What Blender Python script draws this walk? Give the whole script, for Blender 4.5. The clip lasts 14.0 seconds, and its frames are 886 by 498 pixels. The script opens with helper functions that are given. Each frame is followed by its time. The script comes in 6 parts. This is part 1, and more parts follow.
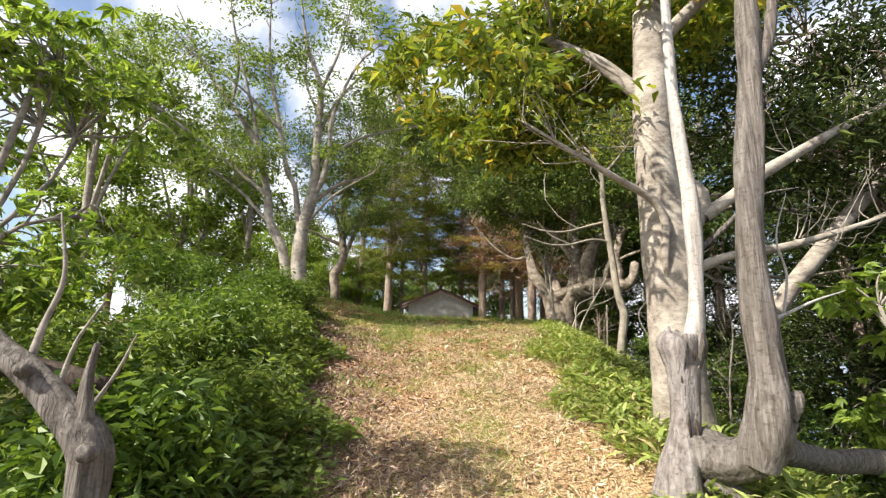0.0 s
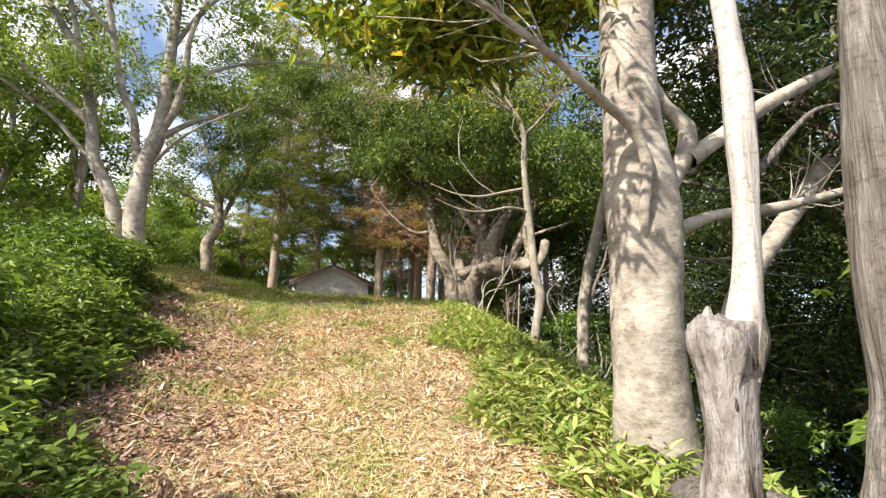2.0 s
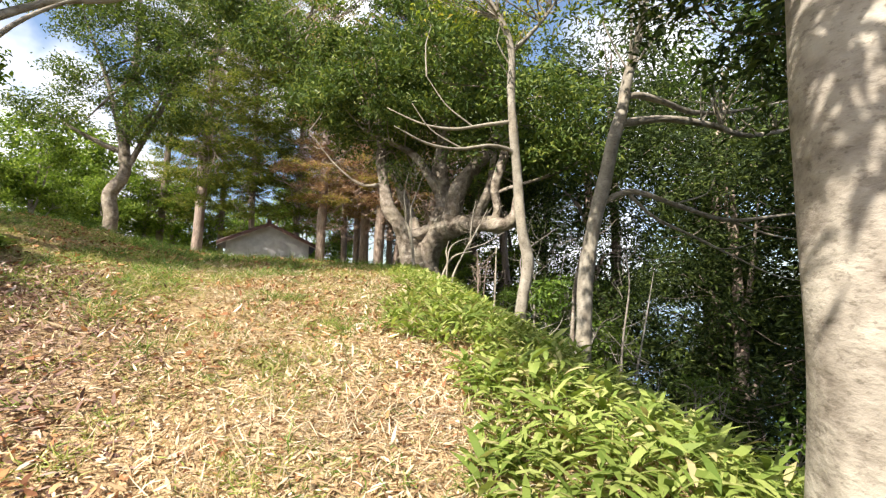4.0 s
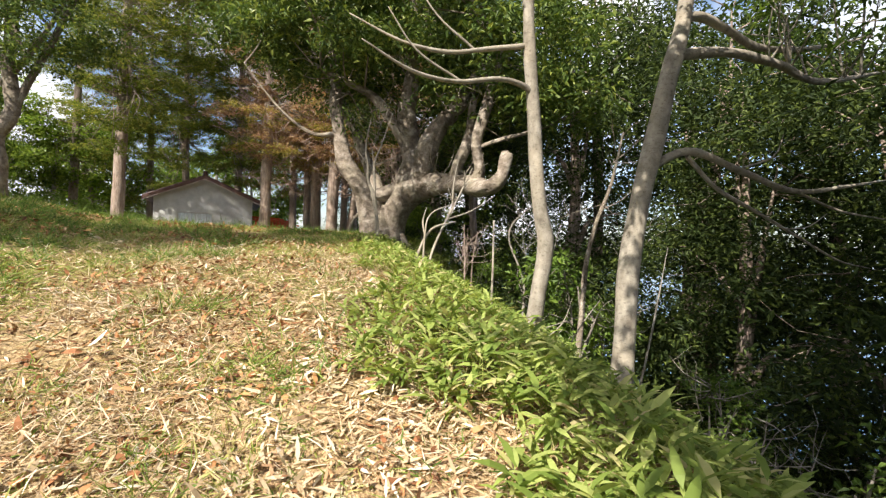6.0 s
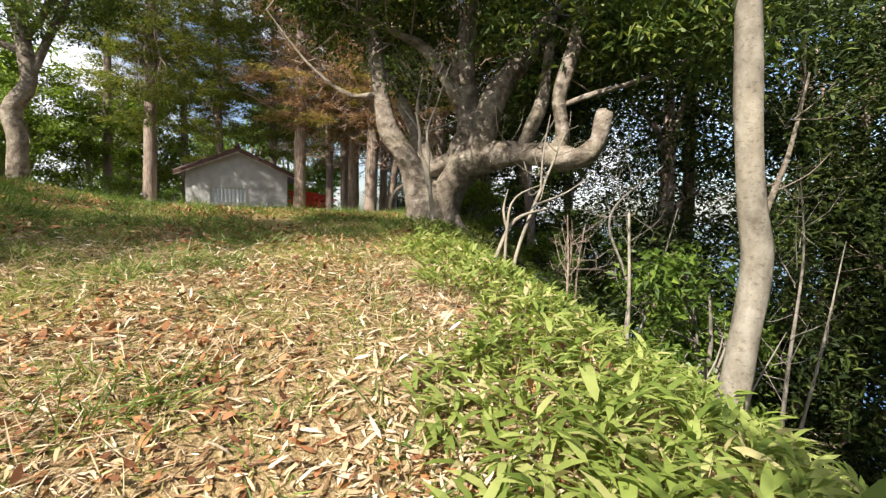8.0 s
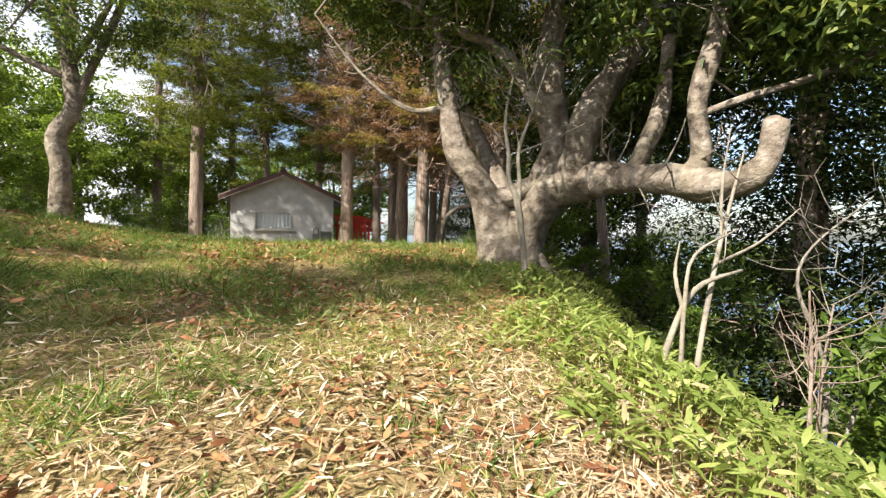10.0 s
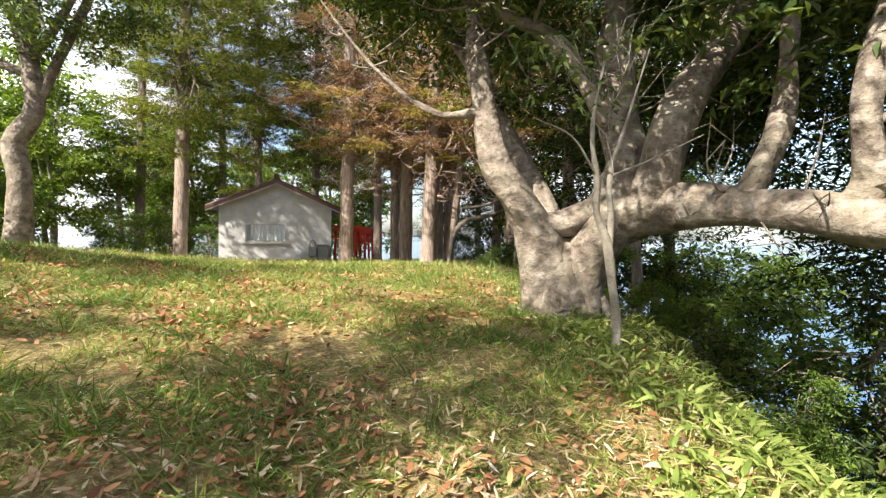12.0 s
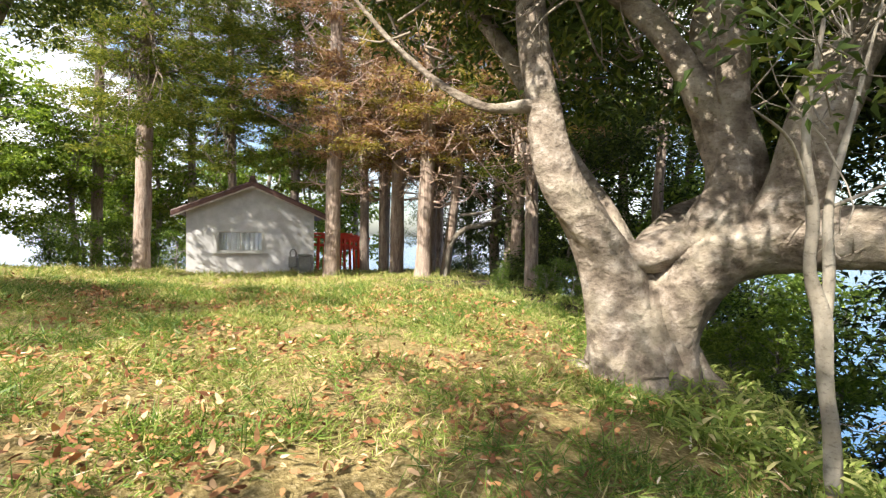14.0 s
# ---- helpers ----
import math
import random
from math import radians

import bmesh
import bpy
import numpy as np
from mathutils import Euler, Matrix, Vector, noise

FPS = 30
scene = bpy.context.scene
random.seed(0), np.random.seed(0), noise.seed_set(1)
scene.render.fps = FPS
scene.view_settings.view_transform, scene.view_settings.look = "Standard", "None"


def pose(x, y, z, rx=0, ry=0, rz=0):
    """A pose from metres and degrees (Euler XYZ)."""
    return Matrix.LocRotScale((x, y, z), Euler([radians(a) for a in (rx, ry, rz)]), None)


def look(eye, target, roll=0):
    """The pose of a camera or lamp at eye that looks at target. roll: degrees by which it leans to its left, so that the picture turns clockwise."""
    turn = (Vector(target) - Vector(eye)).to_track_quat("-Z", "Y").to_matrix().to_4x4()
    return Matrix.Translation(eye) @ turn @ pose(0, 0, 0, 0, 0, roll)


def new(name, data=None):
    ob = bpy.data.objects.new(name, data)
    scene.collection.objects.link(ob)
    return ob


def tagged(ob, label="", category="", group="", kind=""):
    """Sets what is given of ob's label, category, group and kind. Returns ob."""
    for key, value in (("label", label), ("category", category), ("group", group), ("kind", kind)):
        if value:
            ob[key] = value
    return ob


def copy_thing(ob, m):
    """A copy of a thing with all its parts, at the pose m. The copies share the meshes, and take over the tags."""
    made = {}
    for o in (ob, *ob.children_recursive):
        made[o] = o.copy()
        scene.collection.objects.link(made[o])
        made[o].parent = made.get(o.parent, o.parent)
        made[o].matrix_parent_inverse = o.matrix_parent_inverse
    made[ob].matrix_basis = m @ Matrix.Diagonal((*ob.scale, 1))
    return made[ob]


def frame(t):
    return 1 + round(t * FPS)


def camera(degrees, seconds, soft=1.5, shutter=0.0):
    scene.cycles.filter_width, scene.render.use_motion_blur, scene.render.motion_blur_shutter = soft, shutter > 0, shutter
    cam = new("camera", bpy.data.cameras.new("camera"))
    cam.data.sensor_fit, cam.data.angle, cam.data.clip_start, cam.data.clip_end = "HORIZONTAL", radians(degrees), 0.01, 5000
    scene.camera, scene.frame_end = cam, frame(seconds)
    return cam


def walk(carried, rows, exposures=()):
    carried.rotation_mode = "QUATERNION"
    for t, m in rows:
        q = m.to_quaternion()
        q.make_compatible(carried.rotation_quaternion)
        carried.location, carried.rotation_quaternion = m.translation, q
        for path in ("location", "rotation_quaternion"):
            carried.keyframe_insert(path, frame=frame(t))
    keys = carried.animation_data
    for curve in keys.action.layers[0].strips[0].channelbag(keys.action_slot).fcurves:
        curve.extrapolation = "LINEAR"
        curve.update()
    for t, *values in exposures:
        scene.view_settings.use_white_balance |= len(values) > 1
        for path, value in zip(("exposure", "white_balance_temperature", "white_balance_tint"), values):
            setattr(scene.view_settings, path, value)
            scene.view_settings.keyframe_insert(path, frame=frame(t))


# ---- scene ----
cam = camera(87.3, 14.0, soft=1.3)
METRES, EYE, TILT, LEAN, TURN = 15.0, 1.5, 12.0, -0.7, 0.0
ROWS = [
    (0.0, 0.0, 0.0, 0.0, 0.0, 0.0, -0.0),
    (0.5, -0.0017, 0.03, -0.0129, -3.69, 0.04, -0.94),
    (1.0, 0.0052, 0.0599, -0.0213, -6.9, -0.32, -1.68),
    (1.5, 0.0117, 0.0993, -0.0237, -10.18, -0.8, -2.49),
    (2.0, 0.0135, 0.1358, -0.0243, -12.36, -1.99, -3.08),
    (2.5, 0.0198, 0.1782, -0.0339, -14.42, -3.05, -3.58),
    (3.0, 0.0228, 0.2168, -0.0392, -16.15, -3.87, -3.96),
    (5.5, 0.0547, 0.3964, -0.0447, -23.09, -9.9, -5.71),
    (6.0, 0.0574, 0.4308, -0.044, -24.47, -11.18, -5.95),
    (6.5, 0.0616, 0.4627, -0.0494, -24.97, -12.93, -6.0),
    (7.0, 0.0682, 0.5023, -0.0532, -25.39, -14.12, -6.05),
    (7.5, 0.0724, 0.5406, -0.0503, -24.05, -15.04, -5.7),
    (8.0, 0.0804, 0.5797, -0.0532, -20.14, -15.35, -4.78),
    (8.5, 0.0807, 0.6126, -0.0528, -16.96, -14.47, -4.03),
    (11.0, 0.0773, 0.7868, -0.0526, -15.17, -13.5, -3.49),
    (11.5, 0.072, 0.8183, -0.0471, -15.19, -13.51, -3.45),
    (12.0, 0.0754, 0.8508, -0.0504, -15.92, -13.31, -3.63),
    (12.5, 0.0725, 0.88, -0.0517, -16.24, -13.09, -3.68),
    (13.0, 0.0698, 0.9135, -0.0501, -16.33, -13.31, -3.84),
    (13.5, 0.0712, 0.9475, -0.0537, -17.46, -13.04, -4.03),
    (14.0, 0.0651, 0.983, -0.0524, -18.56, -13.2, -4.24),
]
walk(cam, [(t, pose(0, 0, EYE, TILT, LEAN, TURN) @ pose(METRES * x, METRES * y, METRES * z, 90 + pitch, roll, yaw)) for t, x, y, z, yaw, pitch, roll in ROWS],
     exposures=[(0.0, 1.15), (3.0, 1.38), (6.5, 1.15), (8.5, 1.05), (11.0, 1.5), (12.5, 1.62), (14.0, 1.7)])

# ---- light ----
SUN_AZ, SUN_EL = 238.0, 43.0          # compass-like: degrees clockwise from +y
sun_dir = Vector((math.sin(radians(SUN_AZ)) * math.cos(radians(SUN_EL)),
                  math.cos(radians(SUN_AZ)) * math.cos(radians(SUN_EL)), math.sin(radians(SUN_EL))))
world = bpy.data.worlds.new("sky")
scene.world = world
world.use_nodes = True
wn = world.node_tree.nodes
sky = wn.new("ShaderNodeTexSky")
sky.sky_type, sky.sun_disc = "NISHITA", False
sky.sun_elevation, sky.sun_rotation = radians(SUN_EL), radians(SUN_AZ)
sky.air_density, sky.dust_density = 1.0, 2.0
wl = world.node_tree.links
wc, wno, wr, wm = wn.new("ShaderNodeTexCoord"), wn.new("ShaderNodeTexNoise"), wn.new("ShaderNodeValToRGB"), wn.new("ShaderNodeMix")
wno.inputs["Scale"].default_value, wno.inputs["Detail"].default_value = 3.2, 6.0
wl.new(wc.outputs["Generated"], wno.inputs["Vector"])
wl.new(wno.outputs["Fac"], wr.inputs[0])
wr.color_ramp.elements[0].position, wr.color_ramp.elements[1].position = 0.44, 0.58
wm.data_type = "RGBA"
wl.new(wr.outputs[0], wm.inputs[0])
wl.new(sky.outputs[0], wm.inputs[6])
wm.inputs[7].default_value = (7.0, 7.0, 7.2, 1)      # bright thin cloud
wl.new(wm.outputs[2], wn["Background"].inputs[0])
wn["Background"].inputs[1].default_value = 0.10
sun = new("sun", bpy.data.lights.new("sun", "SUN"))
sun.data.energy, sun.data.angle, sun.data.color = 5.0, radians(0.55), (1.0, 0.93, 0.8)
sun.matrix_world = look((0, 0, 30), Vector((0, 0, 30)) - sun_dir)


# ---- materials ----
def mat(name, rough=0.8, spec=0.3):
    m = bpy.data.materials.new(name)
    m.use_nodes = True
    n, l = m.node_tree.nodes, m.node_tree.links
    b = n["Principled BSDF"]
    b.inputs["Roughness"].default_value = rough
    b.inputs["Specular IOR Level"].default_value = spec
    return m, n, l, b


def ramp(n, l, fac, stops):
    r = n.new("ShaderNodeValToRGB")
    while len(r.color_ramp.elements) < len(stops):
        r.color_ramp.elements.new(0.5)
    for e, (p, c) in zip(r.color_ramp.elements, stops):
        e.position, e.color = p, (*c, 1)
    l.new(fac, r.inputs[0])
    return r.outputs[0]


def noise_tex(n, l, scale, detail=4.0, stretch=None, coord="Object", rough=0.6):
    tc = n.new("ShaderNodeTexCoord")
    t = n.new("ShaderNodeTexNoise")
    t.inputs["Scale"].default_value, t.inputs["Detail"].default_value = scale, detail
    t.inputs["Roughness"].default_value = rough
    if stretch:
        mp = n.new("ShaderNodeMapping")
        mp.inputs["Scale"].default_value = stretch
        l.new(tc.outputs[coord], mp.inputs[0])
        l.new(mp.outputs[0], t.inputs["Vector"])
    else:
        l.new(tc.outputs[coord], t.inputs["Vector"])
    return t.outputs["Fac"]


def mix(n, l, fac, a, b, kind="MIX"):
    x = n.new("ShaderNodeMix")
    x.data_type, x.blend_type = "RGBA", kind
    for v, i in ((fac, 0), (a, 6), (b, 7)):
        if isinstance(v, (int, float)):
            x.inputs[i].default_value = v
        elif isinstance(v, tuple):
            x.inputs[i].default_value = (*v, 1)
        else:
            l.new(v, x.inputs[i])
    return x.outputs[2]


def bump(n, l, b, height, strength, dist):
    bp = n.new("ShaderNodeBump")
    bp.inputs["Strength"].default_value, bp.inputs["Distance"].default_value = strength, dist
    l.new(height, bp.inputs["Height"])
    l.new(bp.outputs[0], b.inputs["Normal"])


def leaf_mat(name, stops, glow=0.35, rough=0.45, spec=0.4):
    """Leaves: a colour for every leaf, light passing through."""
    m, n, l, b = mat(name, rough, spec)
    g = n.new("ShaderNodeNewGeometry")
    c = ramp(n, l, g.outputs["Random Per Island"], stops)
    big = noise_tex(n, l, 0.9, 2.0)
    c = mix(n, l, 0.5, c, ramp(n, l, big, [(0.3, (0.55, 0.55, 0.55)), (0.7, (1, 1, 1))]), "MULTIPLY")
    l.new(c, b.inputs["Base Color"])
    if glow:
        t = n.new("ShaderNodeBsdfTranslucent")
        tc = mix(n, l, 1.0, c, (1.0, 1.0, 0.55), "MULTIPLY")
        l.new(tc, t.inputs[0])
        s = n.new("ShaderNodeMixShader")
        s.inputs[0].default_value = glow
        l.new(b.outputs[0], s.inputs[1])
        l.new(t.outputs[0], s.inputs[2])
        l.new(s.outputs[0], n["Material Output"].inputs[0])
    return m


def bark_mat(name, dark, mid, light, stretch=(1, 1, 0.35), scale=9.0, depth=0.02, blotch=0.5, lichen=(0.4, 0.4, 0.34)):
    m, n, l, b = mat(name, 0.85, 0.2)
    f = noise_tex(n, l, scale, 6.0, stretch, rough=0.65)
    c = ramp(n, l, f, [(0.28, dark), (0.5, mid), (0.72, light)])
    big = noise_tex(n, l, 2.2, 3.0)
    c = mix(n, l, ramp(n, l, big, [(0.48, (0, 0, 0)), (0.62, (blotch, blotch, blotch))]), c, lichen)
    speck = noise_tex(n, l, 22.0, 5.0, (1, 1, 1.8), rough=0.7)
    c = mix(n, l, 0.55, c, ramp(n, l, speck, [(0.36, (0.35, 0.32, 0.3)), (0.46, (1, 1, 1))]), "MULTIPLY")
    l.new(c, b.inputs["Base Color"])
    bp = n.new("ShaderNodeMath")
    bp.operation = "MULTIPLY_ADD"
    l.new(big, bp.inputs[0])
    bp.inputs[1].default_value = 1.5
    l.new(f, bp.inputs[2])
    bump(n, l, b, bp.outputs[0], 0.9, depth * 1.5)
    return m


BEECH = bark_mat("smooth_grey_bark", (0.12, 0.098, 0.08), (0.24, 0.21, 0.178), (0.34, 0.305, 0.262), (1, 1, 1.7), 6.0, 0.014, 0.75, (0.42, 0.38, 0.325))
OAK = bark_mat("old_grey_bark", (0.06, 0.045, 0.034), (0.19, 0.155, 0.125), (0.39, 0.345, 0.30), (1, 1, 1.2), 4.2, 0.05, 0.35, (0.33, 0.29, 0.215))
DEAD = bark_mat("weathered_dead_wood", (0.05, 0.042, 0.037), (0.155, 0.135, 0.12), (0.29, 0.265, 0.245), (1, 1, 0.07), 30.0, 0.045, 0.15, (0.26, 0.25, 0.24))
THIN = bark_mat("pale_young_bark", (0.13, 0.11, 0.088), (0.235, 0.21, 0.175), (0.35, 0.32, 0.275), (1, 1, 0.7), 8.0, 0.01, 0.4, (0.34, 0.29, 0.22))
PINE = bark_mat("red_brown_pine_bark", (0.10, 0.07, 0.055), (0.27, 0.205, 0.17), (0.42, 0.34, 0.29), (1, 1, 0.15), 14.0, 0.03, 0.35, (0.30, 0.265, 0.235))
DEADDARK = bark_mat("dark_dead_wood", (0.02, 0.015, 0.012), (0.05, 0.035, 0.028), (0.09, 0.07, 0.055), (1, 1, 0.3), 14.0, 0.03, 0.1, (0.07, 0.06, 0.05))
KNOTTY = bark_mat("knotty_dead_wood", (0.075, 0.06, 0.055), (0.23, 0.205, 0.195), (0.37, 0.345, 0.335), (1, 1, 0.28), 15.0, 0.05, 0.3, (0.33, 0.31, 0.305))
BLEACHED = bark_mat("bleached_dead_wood", (0.20, 0.18, 0.165), (0.36, 0.335, 0.315), (0.49, 0.465, 0.44), (1, 1, 0.10), 22.0, 0.014, 0.3, (0.5, 0.47, 0.44))
REDTWIG = bark_mat("reddish_dead_twigs", (0.20, 0.12, 0.09), (0.38, 0.27, 0.22), (0.54, 0.42, 0.36), (1, 1, 0.5), 12.0, 0.004, 0.2, (0.42, 0.35, 0.31))
TWIG = bark_mat("grey_twig_bark", (0.10, 0.085, 0.07), (0.21, 0.185, 0.16), (0.33, 0.30, 0.27), (1, 1, 1), 12.0, 0.004, 0.2)

L_FRESH = leaf_mat("fresh_green_leaves", [(0.0, (0.09, 0.15, 0.025)), (0.5, (0.20, 0.30, 0.05)), (1.0, (0.38, 0.48, 0.10))], 0.55)
L_YELLOW = leaf_mat("yellow_green_leaves", [(0.0, (0.07, 0.11, 0.015)), (0.45, (0.19, 0.26, 0.03)), (0.85, (0.42, 0.46, 0.06)), (1.0, (0.52, 0.38, 0.05))], 0.45)
L_DARK = leaf_mat("dark_evergreen_leaves", [(0.0, (0.025, 0.042, 0.014)), (0.6, (0.055, 0.085, 0.022)), (1.0, (0.14, 0.18, 0.04))], 0.3, 0.6, 0.25)
L_OAK = leaf_mat("glossy_oak_leaves", [(0.0, (0.05, 0.085, 0.02)), (0.6, (0.11, 0.17, 0.035)), (1.0, (0.26, 0.30, 0.06))], 0.35, 0.5, 0.35)
L_MID = leaf_mat("green_leaves", [(0.0, (0.06, 0.11, 0.018)), (0.6, (0.12, 0.20, 0.03)), (1.0, (0.23, 0.32, 0.055))], 0.4)
L_LIGHT = leaf_mat("light_green_leaves", [(0.0, (0.10, 0.15, 0.03)), (0.6, (0.19, 0.27, 0.055)), (1.0, (0.34, 0.42, 0.11))], 0.5)
L_PINE = leaf_mat("pine_needles", [(0.0, (0.09, 0.12, 0.025)), (0.6, (0.20, 0.25, 0.045)), (1.0, (0.38, 0.36, 0.08))], 0.55, 0.6)
L_GOLD = leaf_mat("yellowing_pine_needles", [(0.0, (0.16, 0.15, 0.035)), (0.6, (0.36, 0.30, 0.07)), (1.0, (0.50, 0.38, 0.12))], 0.5, 0.6)
L_RUST = leaf_mat("rusty_dead_needles", [(0.0, (0.20, 0.105, 0.08)), (0.5, (0.40, 0.235, 0.17)), (0.8, (0.53, 0.36, 0.27)), (1.0, (0.38, 0.30, 0.13))], 0.6, 0.7)
L_SASA = leaf_mat("bamboo_grass_leaves", [(0.0, (0.14, 0.21, 0.04)), (0.5, (0.29, 0.365, 0.085)), (0.88, (0.46, 0.51, 0.17)), (1.0, (0.6, 0.50, 0.28))], 0.45, 0.6, 0.3)
L_GRASS = leaf_mat("grass_blades", [(0.0, (0.13, 0.20, 0.03)), (0.35, (0.25, 0.33, 0.06)), (0.6, (0.40, 0.41, 0.125)), (1.0, (0.64, 0.52, 0.28))], 0.35, 0.6)
L_TUFT = leaf_mat("green_grass_tufts", [(0.0, (0.06, 0.12, 0.02)), (0.5, (0.13, 0.23, 0.035)), (1.0, (0.28, 0.36, 0.08))], 0.4, 0.5)
L_LITTER = leaf_mat("dry_straw_litter", [(0.0, (0.15, 0.08, 0.045)), (0.35, (0.40, 0.25, 0.14)), (0.75, (0.62, 0.46, 0.28)), (1.0, (0.82, 0.72, 0.56))], 0.12, 0.7, 0.2)
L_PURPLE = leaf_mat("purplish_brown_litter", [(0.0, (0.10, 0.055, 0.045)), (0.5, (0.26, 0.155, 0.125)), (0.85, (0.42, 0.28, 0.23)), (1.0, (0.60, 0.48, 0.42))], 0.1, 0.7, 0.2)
L_STRAW = leaf_mat("pale_dead_bamboo_leaves", [(0.0, (0.36, 0.25, 0.15)), (0.4, (0.54, 0.41, 0.265)), (0.8, (0.68, 0.56, 0.40)), (1.0, (0.80, 0.72, 0.60))], 0.15, 0.6, 0.25)
L_BROWN = leaf_mat("fallen_brown_leaves", [(0.0, (0.12, 0.05, 0.026)), (0.5, (0.36, 0.16, 0.075)), (0.85, (0.55, 0.29, 0.13)), (1.0, (0.66, 0.50, 0.34))], 0.1, 0.7, 0.2)


def soil_mat():
    m, n, l, b = mat("ground_litter_and_moss", 0.95, 0.1)
    fine = noise_tex(n, l, 28.0, 6.0, rough=0.7)
    fine2 = noise_tex(n, l, 60.0, 5.0, (1, 0.45, 1), rough=0.75)
    straw = ramp(n, l, fine2, [(0.36, (0.10, 0.06, 0.034)), (0.5, (0.40, 0.27, 0.145)), (0.62, (0.70, 0.54, 0.33))])
    green = ramp(n, l, fine, [(0.3, (0.12, 0.085, 0.036)), (0.5, (0.24, 0.185, 0.08)), (0.66, (0.44, 0.35, 0.19))])
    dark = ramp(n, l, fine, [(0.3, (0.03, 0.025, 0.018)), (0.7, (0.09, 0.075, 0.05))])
    tc = n.new("ShaderNodeTexCoord")
    sp = n.new("ShaderNodeSeparateXYZ")
    l.new(tc.outputs["Object"], sp.inputs[0])
    patch = noise_tex(n, l, 0.9, 4.0)

    def band(sock, lo, hi, wob):
        a = n.new("ShaderNodeMath"); a.operation = "MULTIPLY_ADD"
        l.new(patch, a.inputs[0]); a.inputs[1].default_value = wob; l.new(sock, a.inputs[2])
        r = n.new("ShaderNodeMapRange")
        l.new(a.outputs[0], r.inputs[0])
        r.inputs[1].default_value, r.inputs[2].default_value = lo, hi
        return r.outputs[0]

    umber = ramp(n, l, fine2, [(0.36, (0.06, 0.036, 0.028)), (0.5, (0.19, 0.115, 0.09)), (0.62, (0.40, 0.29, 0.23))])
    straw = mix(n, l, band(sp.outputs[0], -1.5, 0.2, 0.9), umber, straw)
    c = mix(n, l, band(sp.outputs[1], 12.0, 17.0, 7.0), straw, green)
    weedy = ramp(n, l, fine, [(0.3, (0.03, 0.035, 0.014)), (0.5, (0.085, 0.09, 0.03)), (0.68, (0.17, 0.16, 0.06))])
    c = mix(n, l, band(sp.outputs[0], -4.2, -2.6, 0.0), mix(n, l, band(sp.outputs[1], 11.0, 15.0, 3.0), weedy, c), c)
    # ground colour turns near-black down the right slope
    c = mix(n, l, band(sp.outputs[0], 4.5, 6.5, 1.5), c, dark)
    l.new(c, b.inputs["Base Color"])
    bump(n, l, b, fine, 0.8, 0.05)
    return m


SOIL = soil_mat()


# ---- mesh helpers ----
def mesh_ob(name, verts, faces, material, parent=None, label="", smooth=True):
    me = bpy.data.meshes.new(name)
    verts = np.asarray(verts, dtype=np.float32)
    faces = np.asarray(faces, dtype=np.int32)
    k = faces.shape[1]
    me.vertices.add(len(verts))
    me.vertices.foreach_set("co", verts.ravel())
    me.loops.add(faces.size)
    me.loops.foreach_set("vertex_index", faces.ravel())
    me.polygons.add(len(faces))
    me.polygons.foreach_set("loop_start", np.arange(0, faces.size, k, dtype=np.int32))
    me.update(calc_edges=True)
    me.polygons.foreach_set("use_smooth", np.full(len(faces), smooth, dtype=bool))
    me.materials.append(material)
    ob = new(name, me)
    ob.parent = parent
    if label:
        ob["label"] = label
    return ob


def part(name, bm, material, parent=None, label="", smooth=False):
    me = bpy.data.meshes.new(name)
    bmesh.ops.recalc_face_normals(bm, faces=bm.faces)
    bm.to_mesh(me)
    bm.free()
    for p in me.polygons:
        p.use_smooth = smooth
    me.materials.append(material)
    ob = new(name, me)
    ob.parent = parent
    if label:
        ob["label"] = label
    return ob


def box(bm, lo, hi, bevel=0.0):
    lo, hi = Vector(lo), Vector(hi)
    r = bmesh.ops.create_cube(bm, size=1.0, matrix=Matrix.LocRotScale((lo + hi) / 2, None, hi - lo))
    if bevel:
        es = {e for v in r["verts"] for e in v.link_edges}
        bmesh.ops.bevel(bm, geom=list(es), offset=bevel, segments=2, affect="EDGES", profile=0.5)
    return bm


def smooth_line(p, step):
    """A rounded line through control points (x, y, z, radius)."""
    p = np.asarray(p, dtype=float)
    if len(p) == 2:
        n = max(2, int(np.linalg.norm(p[1, :3] - p[0, :3]) / step))
        t = np.linspace(0, 1, n + 1)[:, None]
        return p[0] * (1 - t) + p[1] * t
    q = np.vstack([2 * p[0] - p[1], p, 2 * p[-1] - p[-2]])
    out = []
    for i in range(1, len(q) - 2):
        n = max(2, int(np.linalg.norm(q[i + 1, :3] - q[i, :3]) / step))
        t = np.arange(n)[:, None] / n
        a, b, c, d = q[i - 1], q[i], q[i + 1], q[i + 2]
        out.append(0.5 * (2 * b + (c - a) * t + (2 * a - 5 * b + 4 * c - d) * t**2 + (3 * b - a - 3 * c + d) * t**3))
    out.append(p[-1:])
    r = np.vstack(out)
    r[:, 3] = np.clip(r[:, 3], 0.002, None)
    return r


